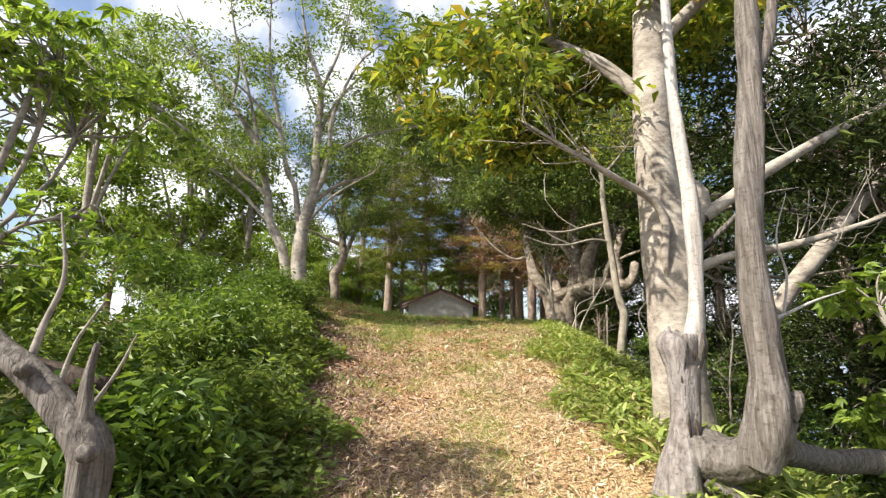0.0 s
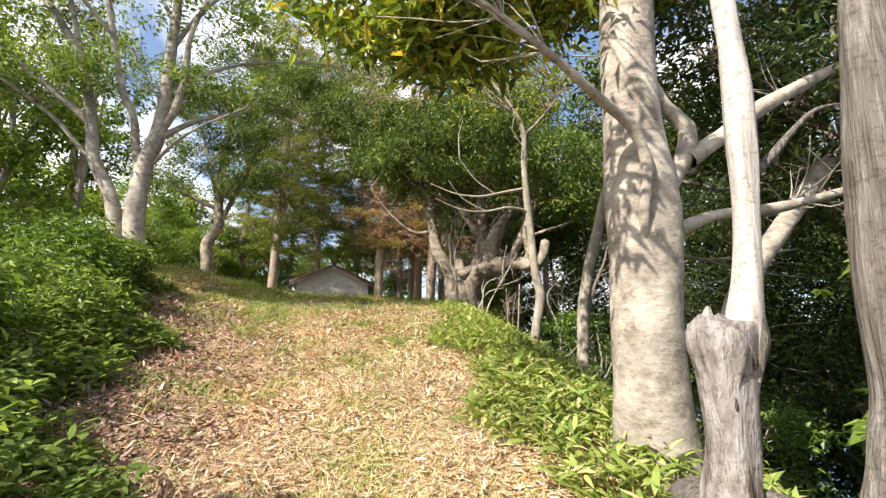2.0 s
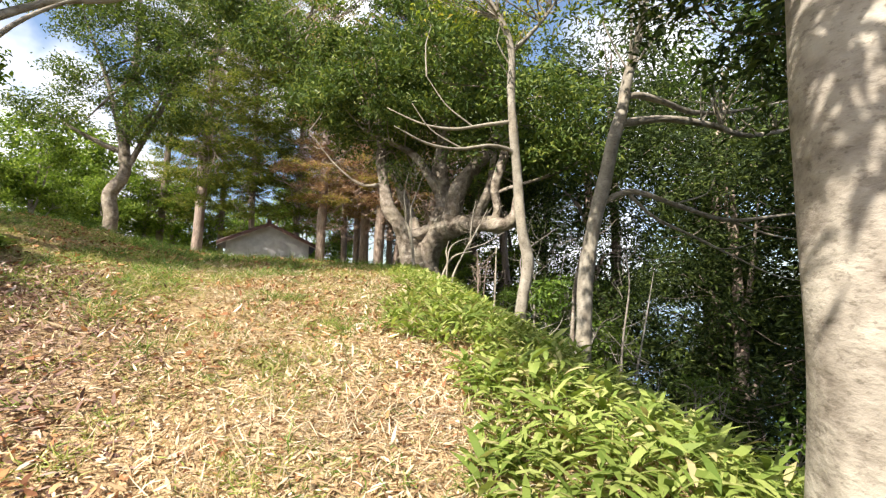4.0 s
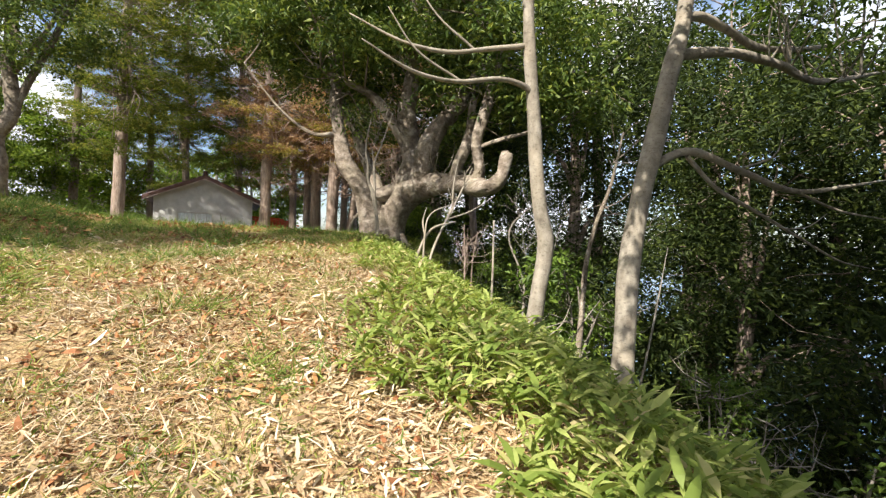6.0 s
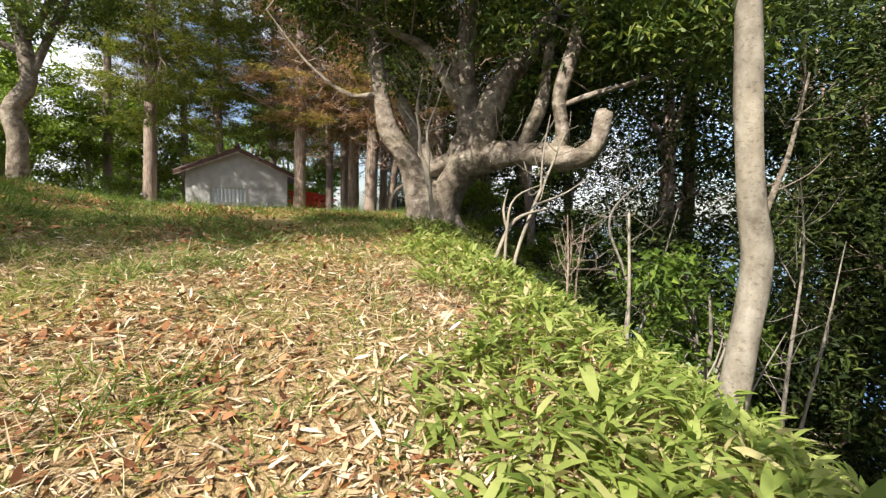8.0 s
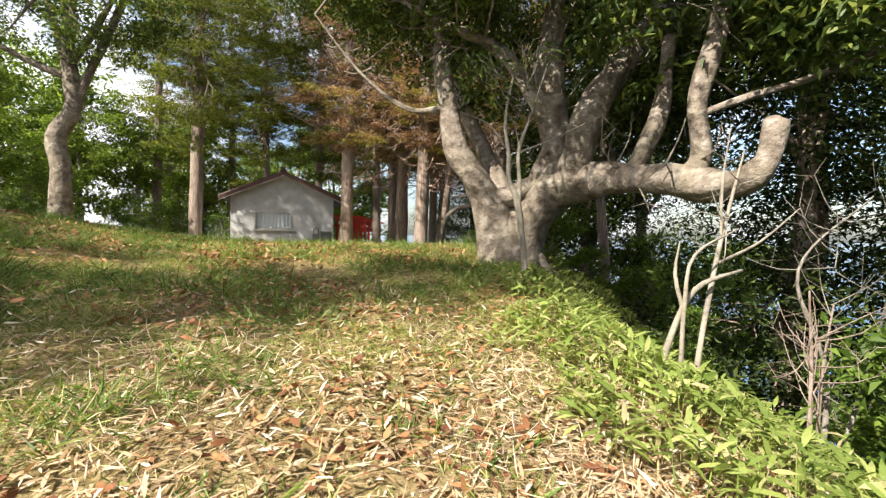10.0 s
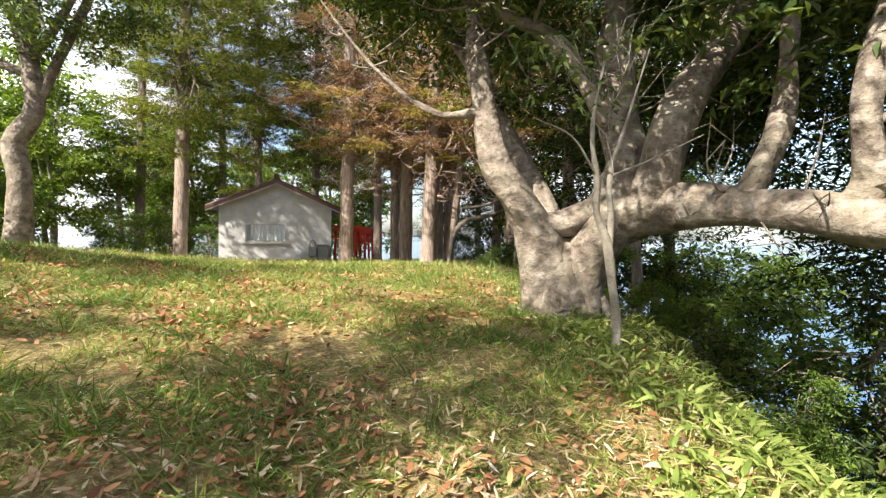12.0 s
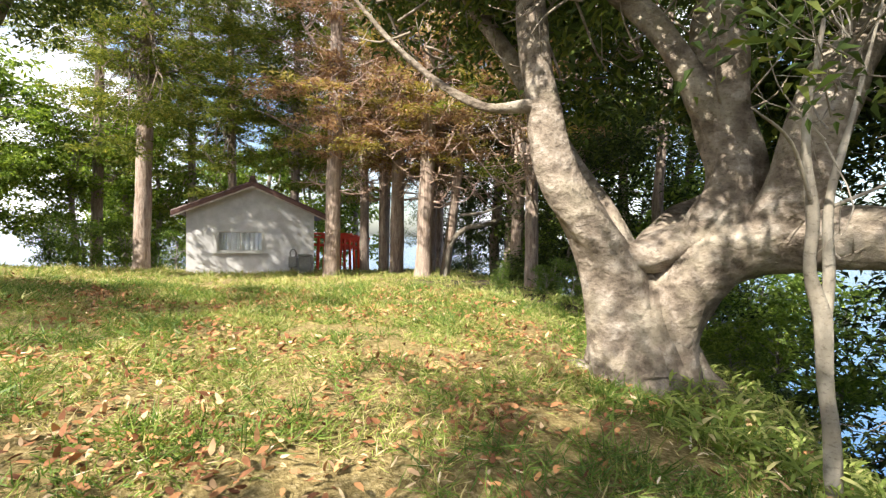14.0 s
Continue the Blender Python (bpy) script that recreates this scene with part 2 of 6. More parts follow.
def tube(p, sides=8, step=0.15, rough=0.08, flare=0.0, seed=0, lobes=5):
    """Vertices and quads of a limb with an uneven skin; flare widens its foot into roots."""
    line = smooth_line(p, step)
    n = len(line)
    tan = np.gradient(line[:, :3], axis=0)
    tan /= np.linalg.norm(tan, axis=1)[:, None] + 1e-9
    side = np.cross(tan[0], (0.3, 1, 0.2))
    side /= np.linalg.norm(side) + 1e-9
    ang = np.arange(sides) * 2 * np.pi / sides
    length = np.concatenate([[0], np.cumsum(np.linalg.norm(np.diff(line[:, :3], axis=0), axis=1))])
    verts = np.zeros((n, sides, 3))
    for i in range(n):
        side = side - tan[i] * side.dot(tan[i])
        side /= np.linalg.norm(side) + 1e-9
        up = np.cross(tan[i], side)
        r = line[i, 3]
        f = 1 + rough * (np.sin(ang * 3 + seed + length[i] * 2.1) * 0.5 + np.sin(ang * 2 - seed * 2 + length[i] * 3.7 / (0.3 + 5 * r)) * 0.6
                         + np.sin(ang * 5 + length[i] * 5.3 + seed) * 0.35)
        if rough:
            f = f + rough * 0.6 * np.array([noise.noise((math.cos(a) * 1.7 + seed, math.sin(a) * 1.7, length[i] / (4 * r + 0.05))) for a in ang])
        if flare:
            h = math.exp(-length[i] / (line[0, 3] * 1.1))
            f = f + flare * h * (0.6 + 0.6 * np.sin(ang * lobes + seed) ** 2)
        verts[i] = line[i, :3] + r * f[:, None] * (np.cos(ang)[:, None] * side + np.sin(ang)[:, None] * up)
    v = np.vstack([verts.reshape(-1, 3), line[-1:, :3] + tan[-1:] * line[-1, 3] * 0.6])
    f = []
    for i in range(n - 1):
        for j in range(sides):
            k = (j + 1) % sides
            f.append((i * sides + j, i * sides + k, (i + 1) * sides + k, (i + 1) * sides + j))
    top = n * sides
    for j in range(0, sides, 2):
        b = (n - 1) * sides
        f.append((b + j, b + (j + 1) % sides, b + (j + 2) % sides, top))
    return v, np.array(f)


def join(pieces):
    vs, fs, k = [], [], 0
    for v, f in pieces:
        vs.append(v)
        fs.append(np.asarray(f) + k)
        k += len(v)
    return np.vstack(vs), np.vstack(fs)


def limb(name, p, material, parent, sides=10, step=0.15, rough=0.08, flare=0.0, seed=0, label=""):
    v, f = tube(p, sides, step, rough, flare, seed)
    return mesh_ob(name, v, f, material, parent, label)


def unit(a):
    return a / (np.linalg.norm(a, axis=1)[:, None] + 1e-9)


def kites(c, d, nrm, length, width, fold=0.15, droop=0.15, blade=False):
    """Folded leaf blades, four corners each: their vertices and triangles."""
    n = len(c)
    length, width = np.broadcast_to(length, n)[:, None], np.broadcast_to(width, n)[:, None]
    nrm = unit(nrm - d * (nrm * d).sum(1)[:, None])
    s = np.cross(d, nrm)
    mid = c + d * length * 0.45
    v = np.stack([c, mid + s * width / 2 + nrm * width * fold, c + d * length - nrm * length * droop, mid - s * width / 2 + nrm * width * fold], 1)
    b = np.arange(n)[:, None] * 4
    f = np.concatenate([b + [0, 1, 3], b + [1, 2, 3]] if blade else [b + [0, 1, 2], b + [0, 2, 3]], 0)
    return v.reshape(-1, 3), f


def lens_leaves(c, d, nrm, length, width, fold=0.12, droop=0.2):
    """Pointed leaves of six corners, creased along the middle and bent at the tip."""
    n = len(c)
    length, width = np.broadcast_to(length, n)[:, None], np.broadcast_to(width, n)[:, None]
    nrm = unit(nrm - d * (nrm * d).sum(1)[:, None])
    s = np.cross(d, nrm)
    q1, q2 = c + d * length * 0.26, c + d * length * 0.62 - nrm * length * droop * 0.3
    v = np.stack([c, q1 + s * width * 0.46 + nrm * width * fold, q2 + s * width * 0.4 + nrm * width * fold, c + d * length * 0.97 - nrm * length * droop,
                  q2 - s * width * 0.4 + nrm * width * fold, q1 - s * width * 0.46 + nrm * width * fold], 1)
    b = np.arange(n)[:, None] * 6
    return v.reshape(-1, 3), np.concatenate([b + [0, 1, 5], b + [1, 2, 5], b + [2, 4, 5], b + [2, 3, 4]], 0)


def clump_leaves(rng, centres, per, spread, length, width, flat=0.5, droop=0.2, up=1.0, palm=False):
    """Leaves gathered round the ends of twigs."""
    n = len(centres) * per
    c = np.repeat(centres, per, 0) + rng.normal(0, 1, (n, 3)) * (np.array([1, 1, flat]) * spread)
    d = unit(rng.normal(0, 1, (n, 3)) * (1, 1, 0.45) + (0, 0, -0.15))
    nrm = unit(rng.normal(0, 0.55, (n, 3)) + (0, 0, up))
    k = rng.uniform(0.6, 1.3, n)
    if palm:
        # lobed leaf: five blades spread from one stalk
        nrm = unit(nrm - d * (nrm * d).sum(1)[:, None])
        sd = np.cross(d, nrm)
        out = []
        for a, q in ((-1.25, 0.62), (-0.62, 0.88), (0, 1.0), (0.62, 0.88), (1.25, 0.62)):
            out.append(kites(c, d * math.cos(a) + sd * math.sin(a), nrm, length * k * q, width * k * q, 0.08, droop))
        return join(out)
    return kites(c, d, nrm, length * k, width * k * rng.uniform(0.8, 1.2, n), 0.12, droop)


def blob_points(rng, blobs, count, hollow=0.35, gap=(-0.15, 0.2)):
    """Points in ellipsoids (x, y, z, rx, ry, rz), fewer towards their middles, with gaps."""
    blobs = np.array(blobs, dtype=float)
    w = (blobs[:, 3] * blobs[:, 4] * blobs[:, 5]) ** 0.8
    pick = rng.choice(len(blobs), count * 4, p=w / w.sum())
    d = unit(rng.normal(0, 1, (count * 4, 3)))
    r = (hollow + (1 - hollow) * rng.random(count * 4) ** 0.6)[:, None]
    p = blobs[pick, :3] + d * r * blobs[pick, 3:]
    keep = np.array([noise.noise((q[0] * 0.75, q[1] * 0.75, q[2] * 1.0)) for q in p]) > rng.uniform(*gap, len(p))
    return p[keep][:count]


def twig_tubes(rng, roots, ends, r0=0.03, sag=0.1, sides=3):
    """Thin limbs that run from the nearest root point out to the ends."""
    roots = np.asarray(roots, dtype=float)
    out = []
    for e in ends:
        dist = np.linalg.norm((roots - e) * (1, 1, 1.3), axis=1)
        a = roots[rng.choice(np.argsort(dist)[:3])]
        m1 = a + (e - a) * 0.35 + rng.normal(0, 0.07, 3) * np.linalg.norm(e - a) + (0, 0, sag)
        m2 = a + (e - a) * 0.7 + rng.normal(0, 0.07, 3) * np.linalg.norm(e - a) + (0, 0, sag)
        r = r0 * (0.5 + 0.25 * np.linalg.norm(e - a))
        out.append(tube([(*a, r), (*m1, r * 0.7), (*m2, r * 0.45), (*e, r * 0.15)], sides, 0.4, 0.0))
    return join(out)


def thing(name, loc, label, category, group=""):
    ob = new(name)
    ob.empty_display_size = 0.3
    ob.location = loc
    return tagged(ob, label, category, group)


def hang(parent, *obs):
    """Keep parts built in world metres where they are under their thing."""
    for o in obs:
        o.parent = parent
        o.matrix_parent_inverse = Matrix.Translation(-parent.location)


def sprout(obs, rng, foot, top, r, n, spread, bark, name="fine_branching"):
    """Bare side twigs along a stem."""
    foot, top = np.array(foot, float), np.array(top, float)
    out = []
    for k in range(n):
        a = foot + (top - foot) * rng.uniform(0.25, 1.0)
        d = unit(rng.normal(0, 1, (1, 3)) + (0, 0, 0.6))[0] * spread * rng.uniform(0.4, 1.0)
        m = a + d * 0.55 + rng.normal(0, 0.05, 3) * spread
        e = a + d + (0, 0, 0.15 * spread)
        out.append(tube([(*a, r), (*m, r * 0.7), (*e, r * 0.25)], 4, 0.12, 0.0))
        for _ in range(2):
            q = m + (e - m) * rng.random()
            g = q + unit(rng.normal(0, 1, (1, 3)) + (0, 0, 0.3))[0] * spread * rng.uniform(0.2, 0.5)
            out.append(tube([(*q, r * 0.5), (*g, r * 0.15)], 3, 0.2, 0.0))
    obs.append(tagged(mesh_ob(name, *join(out), bark), kind="stuff"))


# ---- ground ----
PROFILE = [(-90, -14), (-40, -5), (-20, -1.6), (-6, -0.3), (1, 0.02), (3, 0.15), (5, 0.45), (5.8, 0.6), (8.5, 1.08), (10, 1.36), (12, 1.76),
           (14, 2.05), (16, 2.36), (18, 2.54), (21, 2.6), (26, 2.45), (31, 2.3), (36, 2.1), (42, 1.6), (60, -3.5), (95, -14)]
RIGHT = [(-20, 2.6), (0, 2.4), (5, 2.6), (10, 2.95), (16, 3.5), (18, 4.9), (20, 5.6), (25, 7.0), (35, 9), (50, 10)]
LEFT = [(-20, -6), (0, -6), (15, -10), (30, -13), (50, -11)]


def table(pts, y):
    a = np.array(pts, dtype=float)
    return sum(np.interp(y + o, a[:, 0], a[:, 1]) for o in (-0.8, -0.4, 0, 0.4, 0.8)) / 5


def height(x, y):
    x, y = np.asarray(x, dtype=float), np.asarray(y, dtype=float)
    z = table(PROFILE, y)
    z = z + 0.8 * np.exp(-((x + 5.2) / 2.6) ** 2 - ((y - 15) / 10) ** 2) + 0.35 * np.exp(-((x + 7) / 4) ** 2 - ((y - 29) / 8) ** 2)
    z = z - 0.3 * np.exp(-((x - 4.7) / 1.2) ** 2 - ((y - 18.4) / 1.7) ** 2)
    d = np.clip(x - table(RIGHT, y), 0, None)
    z = z - np.where(d < 2, 0.33 * d + 0.12 * d * d, 1.14 + (d - 2) * 0.81)
    d = np.clip(table(LEFT, y) - x, 0, None)
    z = z - np.where(d < 4, 0.06 * d * d, 0.96 + (d - 4) * 0.48)
    z = z + 0.03 * np.sin(x * 2.3 + y * 0.7) * np.sin(y * 1.9 - x * 0.6) + 0.015 * np.sin(x * 5.1 + 1) * np.sin(y * 4.3)
    return np.maximum(z, -16.0)


def H(x, y):
    return float(height(x, y))


def ground_sheet():
    def far(lo, hi, step, out):
        core = np.arange(lo, hi + 1e-6, step)
        grow = np.cumsum(step * 1.25 ** np.arange(1, 46))
        grow = grow[grow < out]
        return np.concatenate([lo - grow[::-1], core, hi + grow])
    xs, ys = far(-9, 11, 0.16, 4000), far(-4, 26, 0.16, 4000)
    X, Y = np.meshgrid(xs, ys)
    Z = height(X, Y)
    v = np.stack([X, Y, Z], 2).reshape(-1, 3)
    nx, ny = len(xs), len(ys)
    i = (np.arange(ny - 1)[:, None] * nx + np.arange(nx - 1)[None]).ravel()
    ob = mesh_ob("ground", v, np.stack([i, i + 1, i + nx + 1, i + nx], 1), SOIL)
    tagged(ob, "sloping hilltop ground of dry straw litter, soil and moss", "ground", kind="structure")


ground_sheet()


def water_sheet():
    m, n, l, b = mat("sea_water", 0.12, 0.5)
    b.inputs["Base Color"].default_value = (0.03, 0.09, 0.2, 1)
    bump(n, l, b, noise_tex(n, l, 0.6, 5.0), 0.5, 0.4)
    ob = mesh_ob("water", [(-4500, -4500, -12), (4500, -4500, -12), (4500, 4500, -12), (-4500, 4500, -12)], [(0, 1, 2, 3)], m)
    tagged(ob, "calm blue sea far below the wooded hilltop", "sea", kind="structure")


water_sheet()

# ---- trees ----

def crown(parent, rng, blobs, clumps, per, spread, length, width, material, flat=0.55, droop=0.2, roots=None, twig=0.03, twigs=0, bark=TWIG, hollow=0.3, up=1.0, palm=False, gap=(-0.15, 0.2)):
    c = blob_points(rng, blobs, clumps, hollow, gap)
    v, f = clump_leaves(rng, c, per, spread, length, width, flat, droop, up, palm)
    obs = [tagged(mesh_ob("crown", v, f, material, smooth=False), kind="stuff")]
    if roots is not None and twigs:
        tv, tf = twig_tubes(rng, roots, c[:: max(1, len(c) // twigs)], twig)
        obs.append(tagged(mesh_ob("fine_branching", tv, tf, bark), kind="stuff"))
    hang(parent, *obs)
    return c


def on_line(p, n=8, start=0.4):
    s = smooth_line(p, 0.2)[:, :3]
    return s[int(len(s) * start):: max(1, len(s) // n)]


def beech():
    t = thing("beech_tree", (2.78, 5.5, 0.45), "large old beech tree with smooth grey lichen-spotted bark", "tree")
    tr = [(2.74, 5.46, 0.2, 0.33), (2.70, 5.46, 0.75, 0.30), (2.67, 5.45, 1.6, 0.277), (2.69, 5.46, 2.2, 0.285), (2.695, 5.47, 2.6, 0.295), (2.67, 5.47, 3.05, 0.27), (2.64, 5.47, 3.6, 0.245),
          (2.67, 5.5, 4.9, 0.22), (2.8, 5.6, 6.5, 0.16), (3.0, 5.7, 8.0, 0.09)]
    L = [[(2.58, 5.28, 2.2, 0.02), (2.52, 5.2, 2.55, 0.045), (2.56, 5.18, 2.86, 0.05), (2.50, 5.18, 3.1, 0.048), (2.38, 5.15, 3.24, 0.046), (2.1, 5.1, 3.38, 0.042), (1.6, 4.95, 3.6, 0.03), (0.9, 5.0, 4.1, 0.012)],
         [(2.80, 5.44, 2.4, 0.10), (2.92, 5.38, 2.85, 0.085), (3.08, 5.36, 3.12, 0.08), (3.13, 5.38, 3.38, 0.075), (2.95, 5.42, 3.58, 0.065), (2.7, 5.4, 4.0, 0.03)],
         [(3.08, 5.34, 3.06, 0.085), (3.4, 5.35, 3.28, 0.075), (4.22, 5.4, 3.84, 0.07), (6.2, 5.8, 4.9, 0.03), (7.2, 6.0, 5.2, 0.006)],
         [(2.85, 5.42, 2.38, 0.08), (3.03, 5.38, 2.47, 0.062), (3.37, 5.35, 2.6, 0.05), (4.05, 5.3, 2.72, 0.046), (5.2, 5.2, 3.1, 0.02), (6.0, 5.3, 3.6, 0.005)],
         [(2.67, 5.5, 4.6, 0.12), (2.0, 5.7, 5.4, 0.08), (1.0, 6.0, 6.1, 0.03)],
         [(2.7, 5.5, 5.4, 0.1), (3.6, 5.0, 6.2, 0.07), (4.6, 4.6, 6.8, 0.03)]]
    obs = [limb("trunk", tr, BEECH, None, 28, 0.07, 0.045, 0.45, 1.3)]
    obs += [limb("limb", p, BEECH, None, 10, 0.1, 0.08, 0, i) for i, p in enumerate(L)]
    # second stem from the same root
    obs.append(limb("leaning_stem", [(3.9, 6.0, -0.25, 0.2), (4.05, 6.05, 0.5, 0.14), (4.08, 6.1, 1.03, 0.123), (4.2, 6.2, 1.64, 0.115), (4.6, 6.3, 2.2, 0.115), (5.2, 6.4, 2.8, 0.11), (6.36, 6.6, 3.9, 0.10), (7.5, 6.9, 5.0, 0.06)], BEECH, None, 12, 0.1, 0.06, 0.3, 4))
    rng = np.random.default_rng(11)
    sprout(obs, rng, (3.9, 5.5, 3.5), (6.2, 5.8, 4.9), 0.012, 16, 0.9, TWIG)
    sprout(obs, rng, (3.5, 5.4, 2.62), (5.2, 5.2, 3.1), 0.010, 14, 0.7, TWIG)
    sprout(obs, rng, (4.8, 6.3, 2.3), (7.4, 6.9, 5.0), 0.012, 16, 0.9, TWIG)
    hang(t, *obs)
    roots = np.vstack([on_line(p) for p in L] + [on_line(tr, 12, 0.6)])
    crown(t, rng, [(0.6, 6.0, 5.3, 1.5, 0.7, 0.7), (1.6, 6.2, 6.0, 1.3, 0.8, 0.7), (1.5, 5.6, 4.6, 0.9, 0.6, 0.45), (1.0, 6.0, 4.4, 1.1, 0.5, 0.45), (0.5, 4.5, 4.6, 0.6, 0.4, 0.25), (0.9, 7.3, 5.6, 1.6, 0.7, 0.7), (0.0, 6.2, 5.6, 1.0, 0.6, 0.6), (0.9, 3.5, 5.7, 0.7, 0.5, 0.3), (3.6, 5.2, 6.4, 1.2, 1.0, 0.6), (2.1, 6.6, 5.7, 1.0, 0.8, 0.7), (2.4, 8.0, 6.8, 1.4, 1.0, 0.9), (3.4, 7.0, 6.6, 1.2, 1.0, 0.8)], 860, 17, 0.17, 0.19, 0.062, L_YELLOW, 0.5, 0.35, roots, 0.011, 140, BEECH)


def dead_twin():
    t = thing("dead_tree", (1.95, 3.9, 0.3), "weathered grey dead tree with a broken stump and bleached stem", "dead tree")
    obs = [limb("stump", [(1.86, 3.93, 0.05, 0.20), (1.87, 3.93, 0.5, 0.165), (1.93, 3.93, 0.83, 0.128), (1.962, 3.93, 1.07, 0.116), (1.96, 3.93, 1.34, 0.122), (1.955, 3.93, 1.48, 0.13), (1.95, 3.93, 1.58, 0.135), (1.945, 3.93, 1.63, 0.12), (1.945, 3.93, 1.645, 0.05)], KNOTTY, None, 34, 0.03, 0.15, 0.35, 2.2),
           limb("stem", [(2.03, 3.94, 1.2, 0.06), (2.075, 3.93, 1.5, 0.082), (2.095, 3.93, 1.66, 0.076), (2.13, 3.93, 1.88, 0.063), (2.155, 3.93, 2.2, 0.063), (2.168, 3.93, 2.52, 0.070), (2.165, 3.93, 2.9, 0.066), (2.133, 3.93, 3.35, 0.056), (2.11, 3.93, 4.0, 0.049), (2.13, 3.93, 4.9, 0.042), (2.2, 3.95, 6.0, 0.025)], BLEACHED, None, 22, 0.05, 0.09, 0, 3.1, "bleached pale grey upper stem"),
           limb("burr", [(2.06, 3.88, 1.36, 0.03), (2.10, 3.89, 1.48, 0.042), (2.12, 3.88, 1.56, 0.04), (2.12, 3.88, 1.68, 0.02)], DEAD, None, 14, 0.025, 0.3, 0, 4),
           limb("elbow", [(1.85, 3.9, 0.62, 0.12), (2.0, 3.87, 0.72, 0.17), (2.15, 3.7, 0.72, 0.145), (2.32, 3.55, 0.84, 0.145), (2.38, 3.47, 1.05, 0.13)], DEAD, None, 26, 0.045, 0.2, 0, 5),
           limb("stem", [(2.24, 3.55, 0.72, 0.13), (2.30, 3.47, 1.0, 0.14), (2.345, 3.47, 1.2, 0.138), (2.355, 3.47, 1.35, 0.122), (2.34, 3.47, 1.6, 0.112), (2.333, 3.47, 1.9, 0.103), (2.34, 3.47, 2.25, 0.100), (2.375, 3.47, 2.7, 0.098), (2.45, 3.46, 3.3, 0.095), (2.51, 3.45, 3.75, 0.092), (2.56, 3.45, 4.45, 0.08), (2.66, 3.5, 5.7, 0.05)], DEAD, None, 30, 0.045, 0.13, 0, 7.7),
           limb("side_branch", [(2.5, 3.45, 3.7, 0.05), (2.64, 3.42, 3.95, 0.05), (2.76, 3.4, 4.5, 0.04), (2.82, 3.4, 5.2, 0.02)], DEAD, None, 10, 0.1, 0.1),
           limb("lying_limb", [(2.3, 3.6, 0.78, 0.09), (2.55, 3.75, 0.78, 0.10), (3.2, 4.1, 0.63, 0.10), (3.92, 4.4, 0.55, 0.10), (5.0, 4.8, 0.2, 0.07)], DEAD, None, 14, 0.08, 0.12, 0, 3),
           limb("knot", [(2.42, 3.46, 1.1, 0.10), (2.48, 3.42, 1.17, 0.065), (2.51, 3.4, 1.22, 0.03)], DEAD, None, 14, 0.03, 0.2, 0, 1),
           limb("side_branch", [(2.12, 3.9, 2.3, 0.03), (2.4, 4.0, 2.5, 0.025), (2.9, 4.1, 2.9, 0.012), (3.3, 4.1, 3.0, 0.004)], DEAD, None, 7, 0.06, 0.1, 0, 4),
           limb("side_branch", [(2.4, 3.48, 1.72, 0.014), (2.62, 3.6, 1.78, 0.013), (2.95, 3.7, 1.9, 0.01), (3.3, 3.8, 2.0, 0.004)], BLEACHED, None, 7, 0.06, 0.1, 0, 6),
           limb("side_branch", [(2.62, 3.6, 1.78, 0.011), (2.7, 3.62, 2.1, 0.010), (2.68, 3.65, 2.4, 0.007), (2.85, 3.7, 2.8, 0.003)], BLEACHED, None, 6, 0.06, 0.1, 0, 8),
           limb("root", [(2.05, 3.85, 0.55, 0.1), (2.25, 3.7, 0.35, 0.1), (2.35, 3.6, 0.0, 0.09)], DEAD, None, 12, 0.08, 0.12, 0, 9),
           limb("root", [(2.0, 4.05, 0.75, 0.1), (2.12, 4.35, 0.72, 0.11), (2.3, 4.7, 0.55, 0.1), (2.45, 5.0, 0.2, 0.09)], DEAD, None, 16, 0.06, 0.15, 0, 2.5)]
    # jagged rim of the broken stump
    for k, (a, h) in enumerate([(2.9, 0.07), (3.5, 0.11), (4.4, 0.04)]):
        x, y = 1.945 + 0.088 * math.cos(a), 3.93 + 0.088 * math.sin(a)
        obs.append(limb("splinter", [(x, y, 1.3, 0.01), (x, y, 1.48, 0.045), (x + 0.01 * math.cos(a), y, 1.58, 0.046), (x + 0.01, y + 0.01, 1.6 + h * 0.9, 0.008)], KNOTTY, None, 9, 0.03, 0.35, 0, k))
    # long foot cracks and rim rot holes, their inner shade drawn as dark slivers
    for x0, z0, x1, z1, r in ((1.93, 1.08, 1.90, 0.72, 0.020), (1.98, 0.98, 2.0, 0.66, 0.016), (1.905, 0.95, 1.85, 0.6, 0.014)):
        obs.append(limb("crack_shade", [(x0, 3.825, z0, 0.004), ((x0 + x1) / 2, 3.812, (z0 + z1) / 2, r), (x1, 3.79, z1, 0.006)], DEADDARK, None, 8, 0.03, 0.25, 0, x0 * 9))
    for x, z, r in ((1.93, 1.40, 0.017), (2.02, 1.46, 0.014), (1.9, 1.27, 0.012)):
        obs.append(limb("hole_shade", [(x, 3.83, z - 0.04, 0.004), (x, 3.826, z, r), (x, 3.83, z + 0.045, 0.004)], DEADDARK, None, 8, 0.015, 0.2, 0, x * 7))
    hang(t, *obs)


